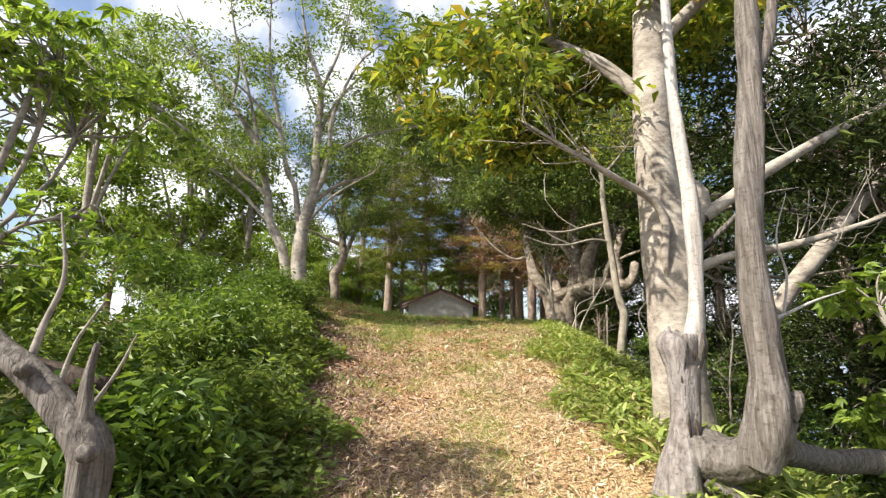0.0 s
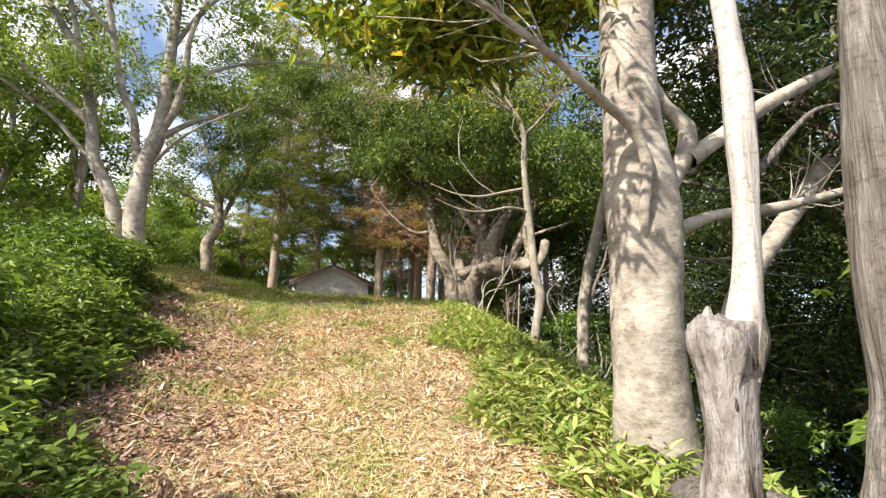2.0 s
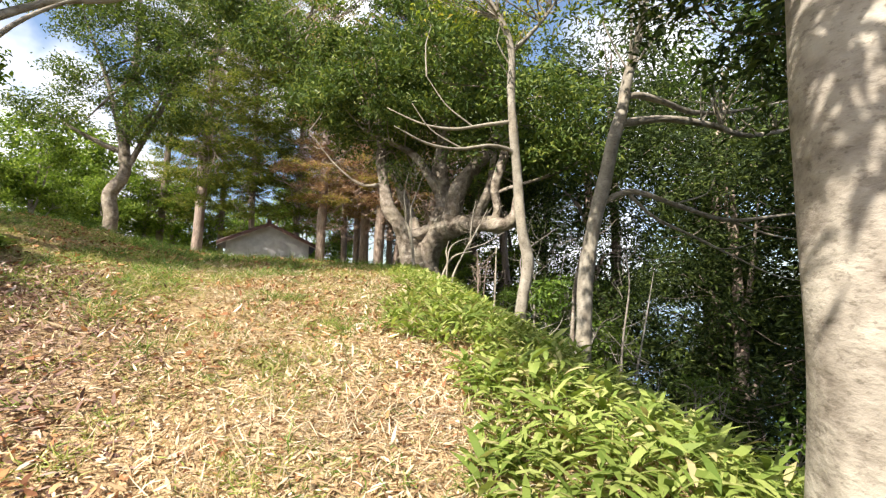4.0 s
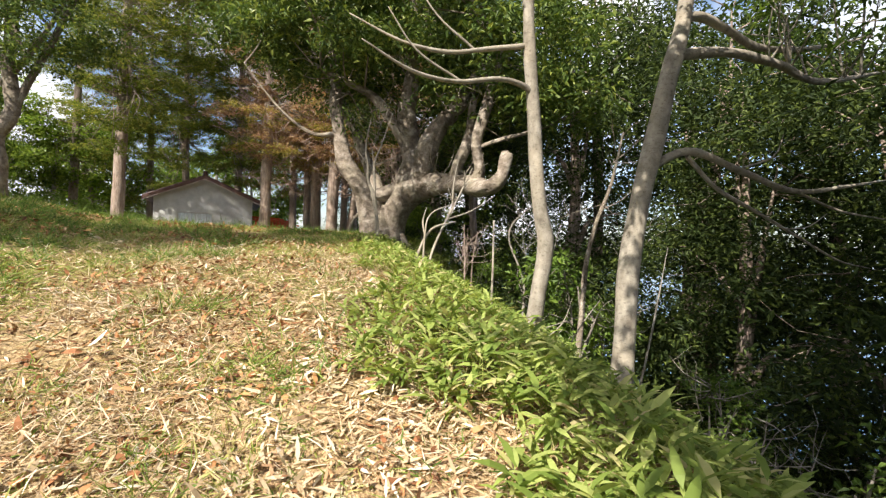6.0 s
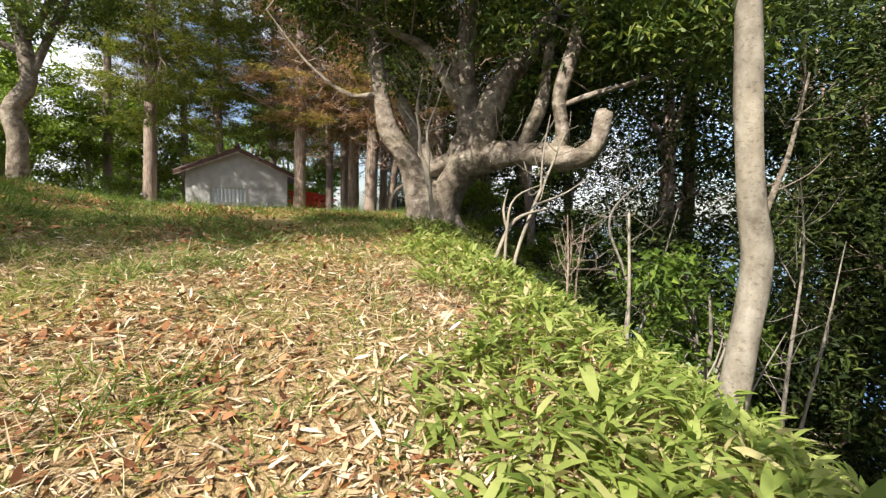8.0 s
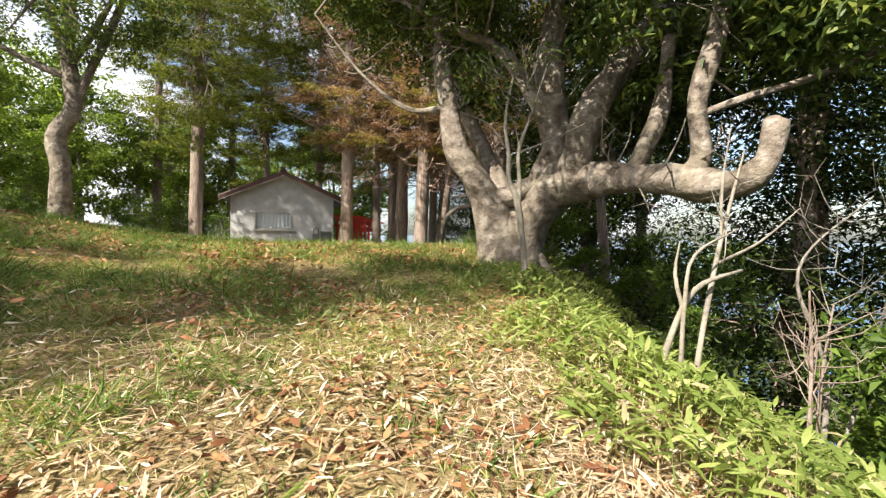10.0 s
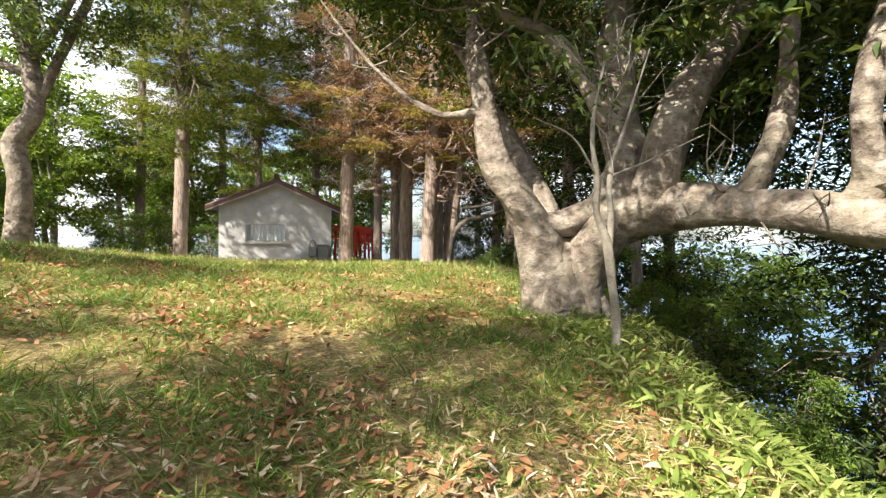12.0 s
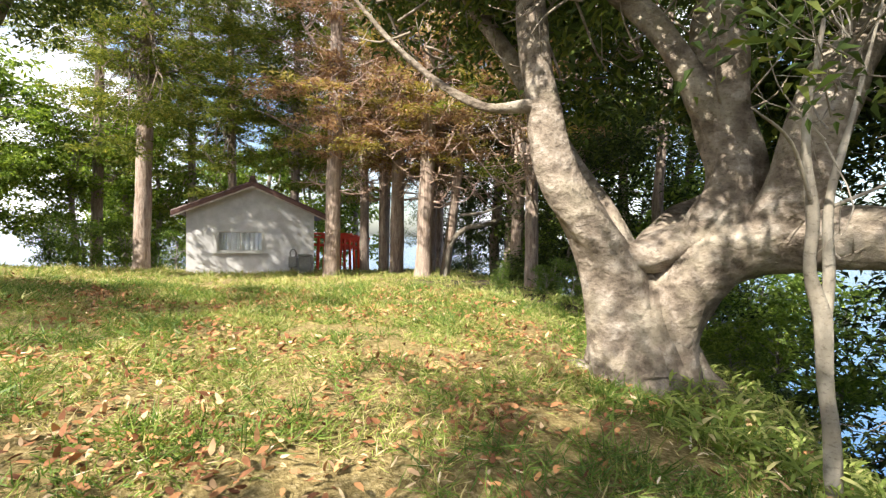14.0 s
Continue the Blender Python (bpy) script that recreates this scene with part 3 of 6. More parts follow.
def thin_trees():
    t = thing("young_tree", (4.14, 11, 1.1), "slender pale young tree with a bent trunk and dead branches", "tree", "young trees on the verge")
    A = [(3.9, 10.75, 0.7, 0.11), (3.94, 10.75, 1.1, 0.098), (4.02, 10.75, 1.45, 0.094), (4.075, 10.75, 1.8, 0.092), (4.13, 10.75, 2.08, 0.093), (4.15, 10.75, 2.35, 0.09), (4.07, 10.75, 2.65, 0.084), (4.0, 10.75, 3.15, 0.08), (3.95, 10.75, 3.7, 0.076), (3.87, 10.75, 4.4, 0.07), (3.83, 10.75, 4.95, 0.064), (3.8, 10.75, 5.8, 0.055), (3.4, 10.8, 6.5, 0.045), (2.9, 10.9, 7.1, 0.03)]
    B = [[(3.9, 10.74, 3.95, 0.03), (3.8, 10.72, 4.02, 0.032), (3.46, 10.7, 4.04, 0.027), (2.92, 10.65, 3.9, 0.023), (2.42, 10.6, 3.9, 0.018), (1.9, 10.5, 4.05, 0.007)],
         [(3.86, 10.76, 4.5, 0.034), (3.44, 10.8, 4.4, 0.028), (2.91, 10.85, 4.27, 0.024), (2.41, 10.9, 4.3, 0.016), (1.9, 11.0, 4.5, 0.007)],
         [(2.95, 10.65, 3.92, 0.014), (2.5, 10.7, 4.15, 0.011), (2.2, 10.7, 4.5, 0.005)],
         [(3.2, 10.82, 4.35, 0.015), (2.8, 10.9, 4.65, 0.011), (2.5, 11.0, 5.1, 0.004)],
         [(3.8, 10.75, 5.6, 0.04), (4.4, 10.8, 6.3, 0.03), (5.0, 11.0, 7.2, 0.012)]]
    obs = [limb("trunk", A, THIN, None, 12, 0.1, 0.07, 0.25, 3)] + [limb("branch", p, THIN, None, 7, 0.1, 0.1, 0, i) for i, p in enumerate(B)]
    hang(t, *obs)
    rng = np.random.default_rng(21)
    roots = np.vstack([on_line(p) for p in B] + [on_line(A, 8, 0.6)])
    crown(t, rng, [(3.6, 11, 6.8, 1.6, 1.4, 0.8), (2.6, 11, 7.4, 1.2, 1.2, 0.8), (4.8, 11.2, 7.4, 1.4, 1.4, 0.9)], 90, 22, 0.18, 0.11, 0.04, L_YELLOW, 0.5, 0.4, roots, 0.02, 60, THIN)
    t = thing("young_tree", (4.41, 9.9, 0.7), "leaning pale young tree with long drooping dead branches", "tree", "young trees on the verge")
    A = [(4.58, 10.05, 0.2, 0.15), (4.62, 10.05, 0.67, 0.122), (4.67, 10.05, 1.3, 0.113), (4.70, 10.05, 2.0, 0.109), (4.84, 10.05, 2.8, 0.104), (5.03, 10.05, 3.44, 0.104), (5.2, 10.05, 4.08, 0.10), (5.4, 10.05, 4.68, 0.088), (5.48, 10.05, 5.1, 0.08), (5.75, 10.05, 6.0, 0.065), (6.1, 10.1, 7.2, 0.04)]
    B = [[(4.95, 10.05, 3.1, 0.04), (5.15, 10.0, 3.26, 0.046), (5.55, 9.95, 3.36, 0.045), (6.35, 9.9, 3.2, 0.04), (7.3, 9.85, 3.05, 0.034), (8.4, 9.8, 3.2, 0.024), (9.6, 9.8, 3.4, 0.008)],
         [(5.42, 9.95, 3.3, 0.028), (5.85, 9.9, 2.98, 0.025), (6.5, 9.85, 2.75, 0.021), (7.2, 9.8, 2.5, 0.017), (8.1, 9.75, 2.2, 0.012), (8.8, 9.7, 2.1, 0.004)],
         [(5.3, 10.05, 4.4, 0.06), (5.6, 10.05, 4.5, 0.062), (6.34, 10.05, 4.66, 0.06), (7.25, 10.05, 4.69, 0.054), (8.16, 10.05, 4.64, 0.045), (9.9, 10.05, 5.1, 0.02)],
         [(5.45, 10.05, 4.85, 0.055), (5.7, 10.08, 4.97, 0.055), (6.32, 10.15, 4.99, 0.052), (7.0, 10.2, 4.93, 0.046), (8.13, 10.2, 5.14, 0.034), (9.9, 10.2, 5.7, 0.012)],
         [(7.3, 9.85, 3.05, 0.02), (8.1, 9.8, 2.87, 0.016), (8.9, 9.8, 2.82, 0.012), (9.8, 9.8, 2.8, 0.004)],
         [(6.2, 9.9, 3.22, 0.014), (6.9, 9.9, 3.45, 0.011), (7.1, 9.9, 3.75, 0.005)],
         [(7.0, 9.8, 2.56, 0.010), (7.5, 9.8, 2.62, 0.008), (7.9, 9.8, 2.8, 0.004)]]
    obs = [limb("trunk", A, THIN, None, 14, 0.1, 0.06, 0.25, 6)] + [limb("branch", p, THIN, None, 7, 0.1, 0.1, 0, i + 5) for i, p in enumerate(B)]
    hang(t, *obs)
    roots = np.vstack([on_line(A, 8, 0.6), on_line(B[2])])
    crown(t, rng, [(6.4, 10, 6.8, 2.0, 1.6, 1.0), (7.6, 9.9, 5.6, 1.3, 1.2, 0.7)], 100, 22, 0.2, 0.12, 0.05, L_MID, 0.5, 0.4, roots, 0.02, 50, THIN)


OAK_LIMBS = [
    # left limb
    [(4.62, 18.78, 2.2, 0.40), (4.56, 18.78, 2.75, 0.385), (4.42, 18.78, 3.25, 0.335), (4.25, 18.8, 3.65, 0.285), (4.04, 18.8, 3.95, 0.255), (3.71, 18.9, 4.48, 0.21), (3.57, 19, 5.27, 0.18), (3.45, 19, 5.97, 0.156), (3.4, 19.1, 6.8, 0.13), (3.2, 19.3, 8.4, 0.07)],
    # great level limb
    [(5.0, 18.78, 2.1, 0.42), (4.98, 18.74, 2.7, 0.42), (5.06, 18.62, 3.2, 0.43), (5.25, 18.35, 3.6, 0.40), (5.45, 18.0, 3.78, 0.34), (5.65, 17.5, 3.86, 0.275), (5.82, 16.8, 3.83, 0.235), (5.93, 16.1, 3.72, 0.215), (5.93, 15.4, 3.58, 0.195), (5.98, 14.95, 3.6, 0.165), (6.09, 14.78, 3.82, 0.135), (6.14, 14.75, 4.08, 0.125), (6.17, 14.75, 4.25, 0.115), (6.18, 14.75, 4.27, 0.05)],
    # rising limbs
    [(5.25, 18.3, 3.7, 0.36), (5.36, 18.2, 4.1, 0.32), (5.40, 18.2, 4.56, 0.275), (5.29, 18.3, 5.16, 0.262), (5.22, 18.3, 5.85, 0.26), (5.34, 18.4, 6.62, 0.2), (5.6, 18.6, 8.5, 0.1)],
    [(5.2, 18.25, 4.95, 0.15), (5.02, 18.3, 5.25, 0.146), (4.65, 18.4, 5.86, 0.127), (4.31, 18.6, 6.29, 0.11), (3.68, 18.8, 6.6, 0.08), (2.8, 19, 7.0, 0.04)],
    [(5.45, 17.9, 3.85, 0.3), (5.45, 17.6, 4.3, 0.26), (5.5, 17.5, 4.75, 0.25), (5.85, 17.5, 5.43, 0.235), (6.54, 17.6, 6.23, 0.2), (7.4, 17.8, 7.6, 0.1)],
    [(5.9, 15.9, 3.6, 0.15), (6.0, 15.6, 3.95, 0.13), (5.9, 15.6, 4.68, 0.12), (6.2, 15.6, 5.69, 0.12), (6.6, 15.6, 7.2, 0.06)],
    [(5.85, 16.7, 3.9, 0.16), (5.95, 16.6, 4.3, 0.14), (6.2, 16.6, 4.9, 0.12), (6.4, 16.7, 6.0, 0.08)],
    # thin bare side branch
    [(3.58, 19, 5.2, 0.07), (3.40, 19, 5.2, 0.07), (2.96, 19.1, 5.17, 0.05), (2.55, 19.3, 5.4, 0.04), (2.1, 19.5, 5.8, 0.03), (1.7, 19.7, 6.3, 0.02), (1.2, 19.9, 7.0, 0.008)],
    # thin branch beyond the broken stub
    [(5.92, 15.6, 4.5, 0.045), (6.4, 15.3, 4.7, 0.045), (7.0, 15.0, 4.9, 0.042), (7.8, 14.7, 5.3, 0.03), (8.6, 14.7, 6.0, 0.01)],
    # ridges and burrs of the crotch
    [(4.2, 18.7, 3.75, 0.1), (4.5, 18.62, 3.62, 0.16), (4.85, 18.5, 3.72, 0.2), (5.2, 18.3, 4.0, 0.16)],
    [(4.95, 18.45, 3.6, 0.14), (5.1, 18.25, 4.05, 0.2), (5.3, 18.15, 4.5, 0.2), (5.32, 18.2, 5.0, 0.12)],
    # limbs reaching away behind
    [(4.4, 20.4, 5.7, 0.14), (3.2, 22, 8.5, 0.1), (1.6, 23.4, 10.6, 0.07), (-0.2, 24, 12.3, 0.02)],
    [(5.0, 19, 3.4, 0.3), (6.0, 19.6, 4.0, 0.22), (7.5, 20, 4.6, 0.15), (9.5, 20.5, 5.6, 0.06)],
    [(4.7, 19, 3.6, 0.2), (4.6, 20, 4.8, 0.17), (4.2, 21, 6.5, 0.1), (3.8, 22, 8.0, 0.04)],
]


def oak():
    t = thing("spreading_tree", (4.83, 18.8, 2.2), "huge gnarled old tree with a level limb and smooth grey bark", "tree")
    tr = [(4.86, 18.8, 1.6, 0.60), (4.84, 18.8, 2.05, 0.56), (4.79, 18.8, 2.45, 0.51), (4.77, 18.8, 2.8, 0.46), (4.79, 18.78, 3.15, 0.38), (4.85, 18.75, 3.4, 0.22)]
    obs = [limb("trunk", tr, OAK, None, 40, 0.05, 0.15, 0.5, 0.6)]
    for a, w, ln, sd in ((3.5, 0.19, 0.42, 1.0), (4.2, 0.22, 0.5, 2.2), (4.9, 0.2, 0.46, 3.1), (5.6, 0.2, 0.55, 4.4), (0.2, 0.18, 0.5, 5.2), (2.6, 0.17, 0.4, 6.3)):
        d = np.array((math.cos(a), math.sin(a)))
        q0, q1, q2 = np.array((4.8, 18.8)) + d * 0.24, np.array((4.84, 18.8)) + d * 0.50, np.array((4.84, 18.8)) + d * (0.56 + 0.4 * ln)
        obs.append(limb("root", [(*q0, 3.0, w * 0.5), (*(q0 + d * 0.12), 2.65, w), (*q1, 2.28, w * 1.05), (*q2, H(*q2) - 0.06, w * 0.7), (*(q2 + d * 0.3), H(*(q2 + d * 0.3)) - 0.2, w * 0.4)], OAK, None, 16, 0.06, 0.2, 0, sd))
    obs += [limb("limb", p, OAK, None, 18, 0.09, 0.15, 0, i * 1.7) for i, p in enumerate(OAK_LIMBS)]
    rng = np.random.default_rng(31)
    for a, b, n, w in (((5.3, 18.2, 4.4), (5.3, 18.4, 7.0), 12, 1.3), ((5.5, 17.6, 4.6), (7.0, 17.7, 6.8), 14, 1.2), ((5.0, 18.3, 5.2), (3.2, 18.9, 6.8), 12, 1.1), ((5.6, 17.5, 4.0), (5.95, 15.6, 3.9), 14, 1.1),
                       ((3.8, 18.9, 4.6), (3.4, 19.1, 7.4), 12, 1.0), ((2.9, 19.1, 5.3), (1.6, 19.8, 6.6), 8, 0.8), ((6.0, 15.6, 4.2), (6.4, 15.6, 6.4), 10, 1.0)):
        sprout(obs, rng, a, b, 0.017, n, w, OAK)
    hang(t, *obs)
    roots = np.vstack([on_line(p, 10, 0.45) for p in OAK_LIMBS])
    crown(t, rng, [(3.4, 19, 8.2, 2.4, 2, 1.4), (5.6, 18.4, 8.6, 2.6, 2.4, 1.8), (7.4, 17.4, 7.4, 2.4, 2.2, 1.6), (6.8, 15, 6.6, 1.8, 1.8, 1.2), (9, 20, 6.6, 2.4, 2.4, 1.8), (4.2, 22, 8, 2.6, 2.4, 1.8), (2.4, 20, 8.0, 1.8, 1.8, 1.0), (5, 20, 10.5, 3, 3, 1.6), (6.4, 16.4, 6.2, 1.4, 1.6, 0.7), (5.0, 20.5, 6.4, 1.6, 1.2, 0.8), (7.4, 19.6, 5.6, 1.6, 1.4, 0.8), (7.6, 14.8, 5.4, 1.4, 1.4, 0.7), (3.4, 16.6, 8.4, 1.8, 1.6, 0.9), (5.2, 15.4, 8.2, 2.0, 1.6, 1.0), (4.4, 17.4, 7.2, 1.4, 1.0, 0.6), (6.0, 17.2, 5.6, 1.2, 1.0, 0.5), (4.2, 19.6, 6.6, 1.4, 1.2, 0.6), (2.6, 17.2, 7.4, 1.2, 1.0, 0.5), (3.4, 16.4, 6.9, 1.0, 0.8, 0.4), (1.6, 18.0, 7.8, 1.0, 0.9, 0.5), (0.0, 24.0, 12.4, 1.9, 1.4, 1.0), (-0.6, 24.0, 12.0, 1.5, 1.2, 0.9), (-1.6, 24.0, 13.4, 1.6, 1.2, 0.9), (0.6, 23.8, 11.4, 1.4, 1.2, 0.8), (7.0, 18.6, 9.4, 1.8, 1.6, 1.2), (7.6, 19.0, 8.0, 1.6, 1.4, 1.0), (1.8, 23.6, 10.4, 1.5, 1.3, 0.8), (-1.9, 24.2, 13.6, 1.6, 1.3, 0.9), (2.2, 21.5, 13.6, 2.0, 1.8, 1.0), (0.6, 20.5, 10.4, 1.8, 1.6, 0.9), (3.0, 20.6, 10.2, 2.0, 1.6, 0.9), (4.8, 19.6, 12.6, 2.2, 1.8, 1.2), (1.2, 22.6, 9.0, 1.6, 1.4, 0.8), (7.6, 19.2, 11.0, 2.0, 1.8, 1.2)],
          3300, 27, 0.21, 0.17, 0.065, L_OAK, 0.5, 0.4, roots, 0.028, 240, OAK)


def left_tree():
    t = thing("zelkova_tree", (-4.0, 12.65, 2.5), "airy many-stemmed tree with pale grey trunks and light green leaves", "tree")
    Y = 12.65
    S = [[(-3.85, Y, 1.9, 0.30), (-3.89, Y, 2.7, 0.235), (-4.03, Y, 3.7, 0.2), (-3.98, Y, 4.76, 0.18), (-3.8, Y, 5.61, 0.155), (-3.75, Y, 6.48, 0.13), (-3.75, Y, 7.77, 0.11), (-3.78, Y, 9.1, 0.085), (-4.26, Y, 10.5, 0.05), (-4.55, 12.4, 12.3, 0.02)],
         [(-4.2, 12.7, 2.2, 0.2), (-4.32, 12.7, 3.13, 0.155), (-4.53, 12.7, 4.15, 0.135), (-4.95, 12.7, 4.95, 0.12), (-5.1, 12.7, 5.78, 0.11), (-5.41, 12.6, 7.02, 0.092), (-5.98, 12.5, 8.0, 0.078), (-6.94, 12.4, 9.25, 0.055), (-7.55, 12.3, 10.3, 0.04), (-8.2, 12.2, 11.6, 0.015)],
         [(-4.05, Y, 4.6, 0.1), (-4.17, 12.6, 5.3, 0.085), (-4.25, 12.5, 5.9, 0.075), (-4.51, 12.4, 6.5, 0.07), (-4.84, 12.2, 8.1, 0.055), (-5.11, 12.1, 9.4, 0.04), (-5.2, 12.0, 10.8, 0.028), (-5.2, 11.9, 12.2, 0.012)],
         [(-5.1, 12.7, 5.7, 0.075), (-5.88, 12.5, 6.35, 0.062), (-7.11, 12.2, 7.27, 0.048), (-8.22, 12.0, 8.1, 0.035), (-9.44, 11.8, 8.9, 0.02), (-10.6, 11.6, 9.6, 0.008)],
         [(-3.8, Y, 5.5, 0.07), (-3.05, 12.9, 6.15, 0.052), (-2.16, 13.1, 6.58, 0.035), (-1.64, 13.2, 7.65, 0.014)],
         [(-3.78, Y, 5.6, 0.095), (-3.5, 12.6, 6.2, 0.08), (-3.36, 12.5, 7.02, 0.07), (-3.27, 12.4, 8.07, 0.055), (-2.62, 12.3, 9.62, 0.035), (-1.68, 12.2, 10.5, 0.012)],
         [(-4.95, 12.7, 4.9, 0.06), (-5.28, 12.8, 5.2, 0.052), (-5.93, 12.9, 5.86, 0.042), (-6.89, 13.0, 6.54, 0.028), (-7.8, 13.0, 7.0, 0.01)],
         [(-3.76, Y, 9.0, 0.06), (-3.38, 12.7, 10.1, 0.045), (-3.2, 12.8, 11.0, 0.035), (-3.0, 12.9, 12.6, 0.012)],
         [(-3.75, Y, 7.6, 0.06), (-3.3, 12.9, 8.8, 0.045), (-2.5, 13.2, 10.0, 0.03), (-1.4, 13.6, 11.0, 0.01)],
         [(-5.3, 12.6, 6.7, 0.06), (-5.6, 12.1, 8.4, 0.045), (-6.0, 11.6, 10.2, 0.028), (-6.2, 11.2, 11.8, 0.01)],
         [(-4.7, 12.3, 7.5, 0.045), (-5.6, 11.6, 8.4, 0.033), (-6.6, 10.8, 8.9, 0.012)],
         [(-3.75, Y, 6.6, 0.06), (-2.7, 13.4, 7.8, 0.045), (-1.3, 14.2, 8.6, 0.03), (0.3, 15.0, 9.2, 0.01)],
         [(-3.98, Y, 4.7, 0.045), (-3.2, 12.5, 5.6, 0.033), (-2.0, 12.3, 6.3, 0.01)],
         [(-6.3, 12.5, 8.4, 0.045), (-6.1, 12.2, 9.6, 0.034), (-6.4, 12.0, 11.2, 0.012)],
         [(-3.74, Y, 8.2, 0.05), (-4.3, 13.0, 9.4, 0.035), (-4.5, 13.2, 11.2, 0.012)]]
    obs = [limb("trunk" if i == 0 else "stem", p, BEECH, None, 14 if i < 2 else 9, 0.16, 0.06, 0.3 if i < 2 else 0, i) for i, p in enumerate(S)]
    hang(t, *obs)
    rng = np.random.default_rng(41)
    roots = np.vstack([on_line(p, 9, 0.45) for p in S])
    crown(t, rng, [(-4, 12.2, 10.8, 3.0, 2.4, 1.6), (-7.0, 12.1, 9.2, 2.3, 2.0, 1.4), (-2.7, 12.6, 8.8, 1.5, 1.6, 0.8), (-5.4, 12.0, 7.8, 1.6, 1.5, 0.8), (-8.4, 11.8, 7.8, 1.9, 1.8, 0.9), (-2.6, 13.0, 6.9, 1.2, 1.3, 0.5), (-1.3, 13.2, 10.8, 1.9, 1.6, 0.9), (-6.4, 10.6, 8.6, 1.1, 1.0, 0.5), (-7.2, 10.4, 7.6, 0.9, 0.8, 0.4), (-1.0, 14.2, 8.6, 1.4, 1.2, 0.6), (0.4, 15.0, 9.2, 1.5, 1.2, 0.7), (-9.4, 12.2, 9.0, 1.6, 1.6, 0.9), (-6.8, 12.6, 6.3, 1.6, 1.5, 0.6), (-4.4, 12.2, 6.6, 1.6, 1.4, 0.5)],
          620, 31, 0.19, 0.13, 0.056, L_LIGHT, 0.2, 0.2, roots, 0.012, 420, BEECH, gap=(0.05, 0.16))


def sprays(rng, blobs, dens, clumps):
    """Flat plates of needles at the ends of boughs: clump centres, and the middle of each plate."""
    mids, out = [], []
    for x, y, z, rx, ry, rz in blobs:
        for _ in range(max(2, int(dens * rx * rx))):
            d = unit(rng.normal(0, 1, (1, 3)))[0] * (0.35 + 0.65 * rng.random() ** 0.5)
            m = np.array((x, y, z)) + d * (rx, ry, rz)
            w = rng.uniform(0.25, 0.55)
            q = rng.normal(0, 1, (clumps, 3)) * (w, w, 0.06)
            q[:, 2] -= 0.18 * (q[:, 0] ** 2 + q[:, 1] ** 2)
            mids.append(m)
            out.append(m + q)
    return np.vstack(out), np.array(mids)


def needles(parent, rng, blobs, dens, clumps, material, roots, bark):
    c, mids = sprays(rng, blobs, dens, clumps)
    v, f = clump_leaves(rng, c, 20, 0.12, 0.2, 0.045, 0.4, 0.05, 0.6)
    hang(parent, tagged(mesh_ob("crown", v, f, material, smooth=False), kind="stuff"),
         tagged(mesh_ob("fine_branching", *twig_tubes(rng, roots, mids, 0.022, -0.05), bark), kind="stuff"))


def pine(name, loc, top, r, lean, crowns, seed, material, label, dead=18, low=0.2, group="pines round the shed"):
    """A tall pine with bare whorls of dead branches under flat sprays of needles."""
    x, y, z = loc
    t = thing(name, (x, y, z), label, "tree", group)
    rng = np.random.default_rng(seed)
    A = [(x - 0.03, y, z - 0.4, r * 1.15), (x, y, z + 0.2, r), (x + lean * 0.3, y, z + top * 0.3, r * 0.88), (x + lean * 0.55, y + 0.1, z + top * 0.6, r * 0.66), (x + lean, y, z + top, r * 0.15)]
    obs = [limb("trunk", A, PINE, None, 14, 0.3, 0.06, 0.3, seed)]
    s = smooth_line(A, 0.25)
    for k in range(dead):
        h = rng.uniform(low, 0.85)
        p = s[int(h * (len(s) - 1))]
        a = rng.uniform(0, 2 * np.pi)
        ln = rng.uniform(0.9, 2.6) * (1.15 - 0.5 * h)
        d = np.array([math.cos(a), math.sin(a), rng.uniform(-0.15, 0.3)])
        m = p[:3] + d * ln * 0.5 + (0, 0, -0.05)
        e = p[:3] + d * ln + (0, 0, rng.uniform(0.1, 0.7) * ln)
        rr = rng.uniform(0.02, 0.045)
        tw = [tube([(*p[:3], rr), (*m, rr * 0.7), (*e, rr * 0.2)], 5, 0.3, 0.0)]
        for _ in range(9):
            q = m + (e - m) * rng.random()
            e2 = q + unit(rng.normal(0, 1, (1, 3)) * (1, 1, 0.6) + (0, 0, 0.3))[0] * rng.uniform(0.3, 0.9)
            tw.append(tube([(*q, rr * 0.45), (*(q + (e2 - q) * 0.55 + rng.normal(0, 0.05, 3)), rr * 0.3), (*e2, rr * 0.1)], 3, 0.4, 0.0))
        obs.append(mesh_ob("dead_branch", *join(tw), REDTWIG if material is L_RUST else PINE))
    hang(t, *obs)
    roots = on_line(A, 16, 0.35)
    blobs = [(x + lean * b[2] / top + b[0], y + b[1], z + b[2], b[3], b[3], b[4]) for b in crowns]
    if material is L_RUST:
        needles(t, rng, blobs, 0.9, 8, L_GOLD, roots, REDTWIG)
        needles(t, rng, blobs, 2.5, 9, L_RUST, roots, REDTWIG)
    else:
        needles(t, rng, blobs, 3.5 if crowns is WIDE_CROWN else 3.4, 10, L_PINE, roots, PINE)
    return t


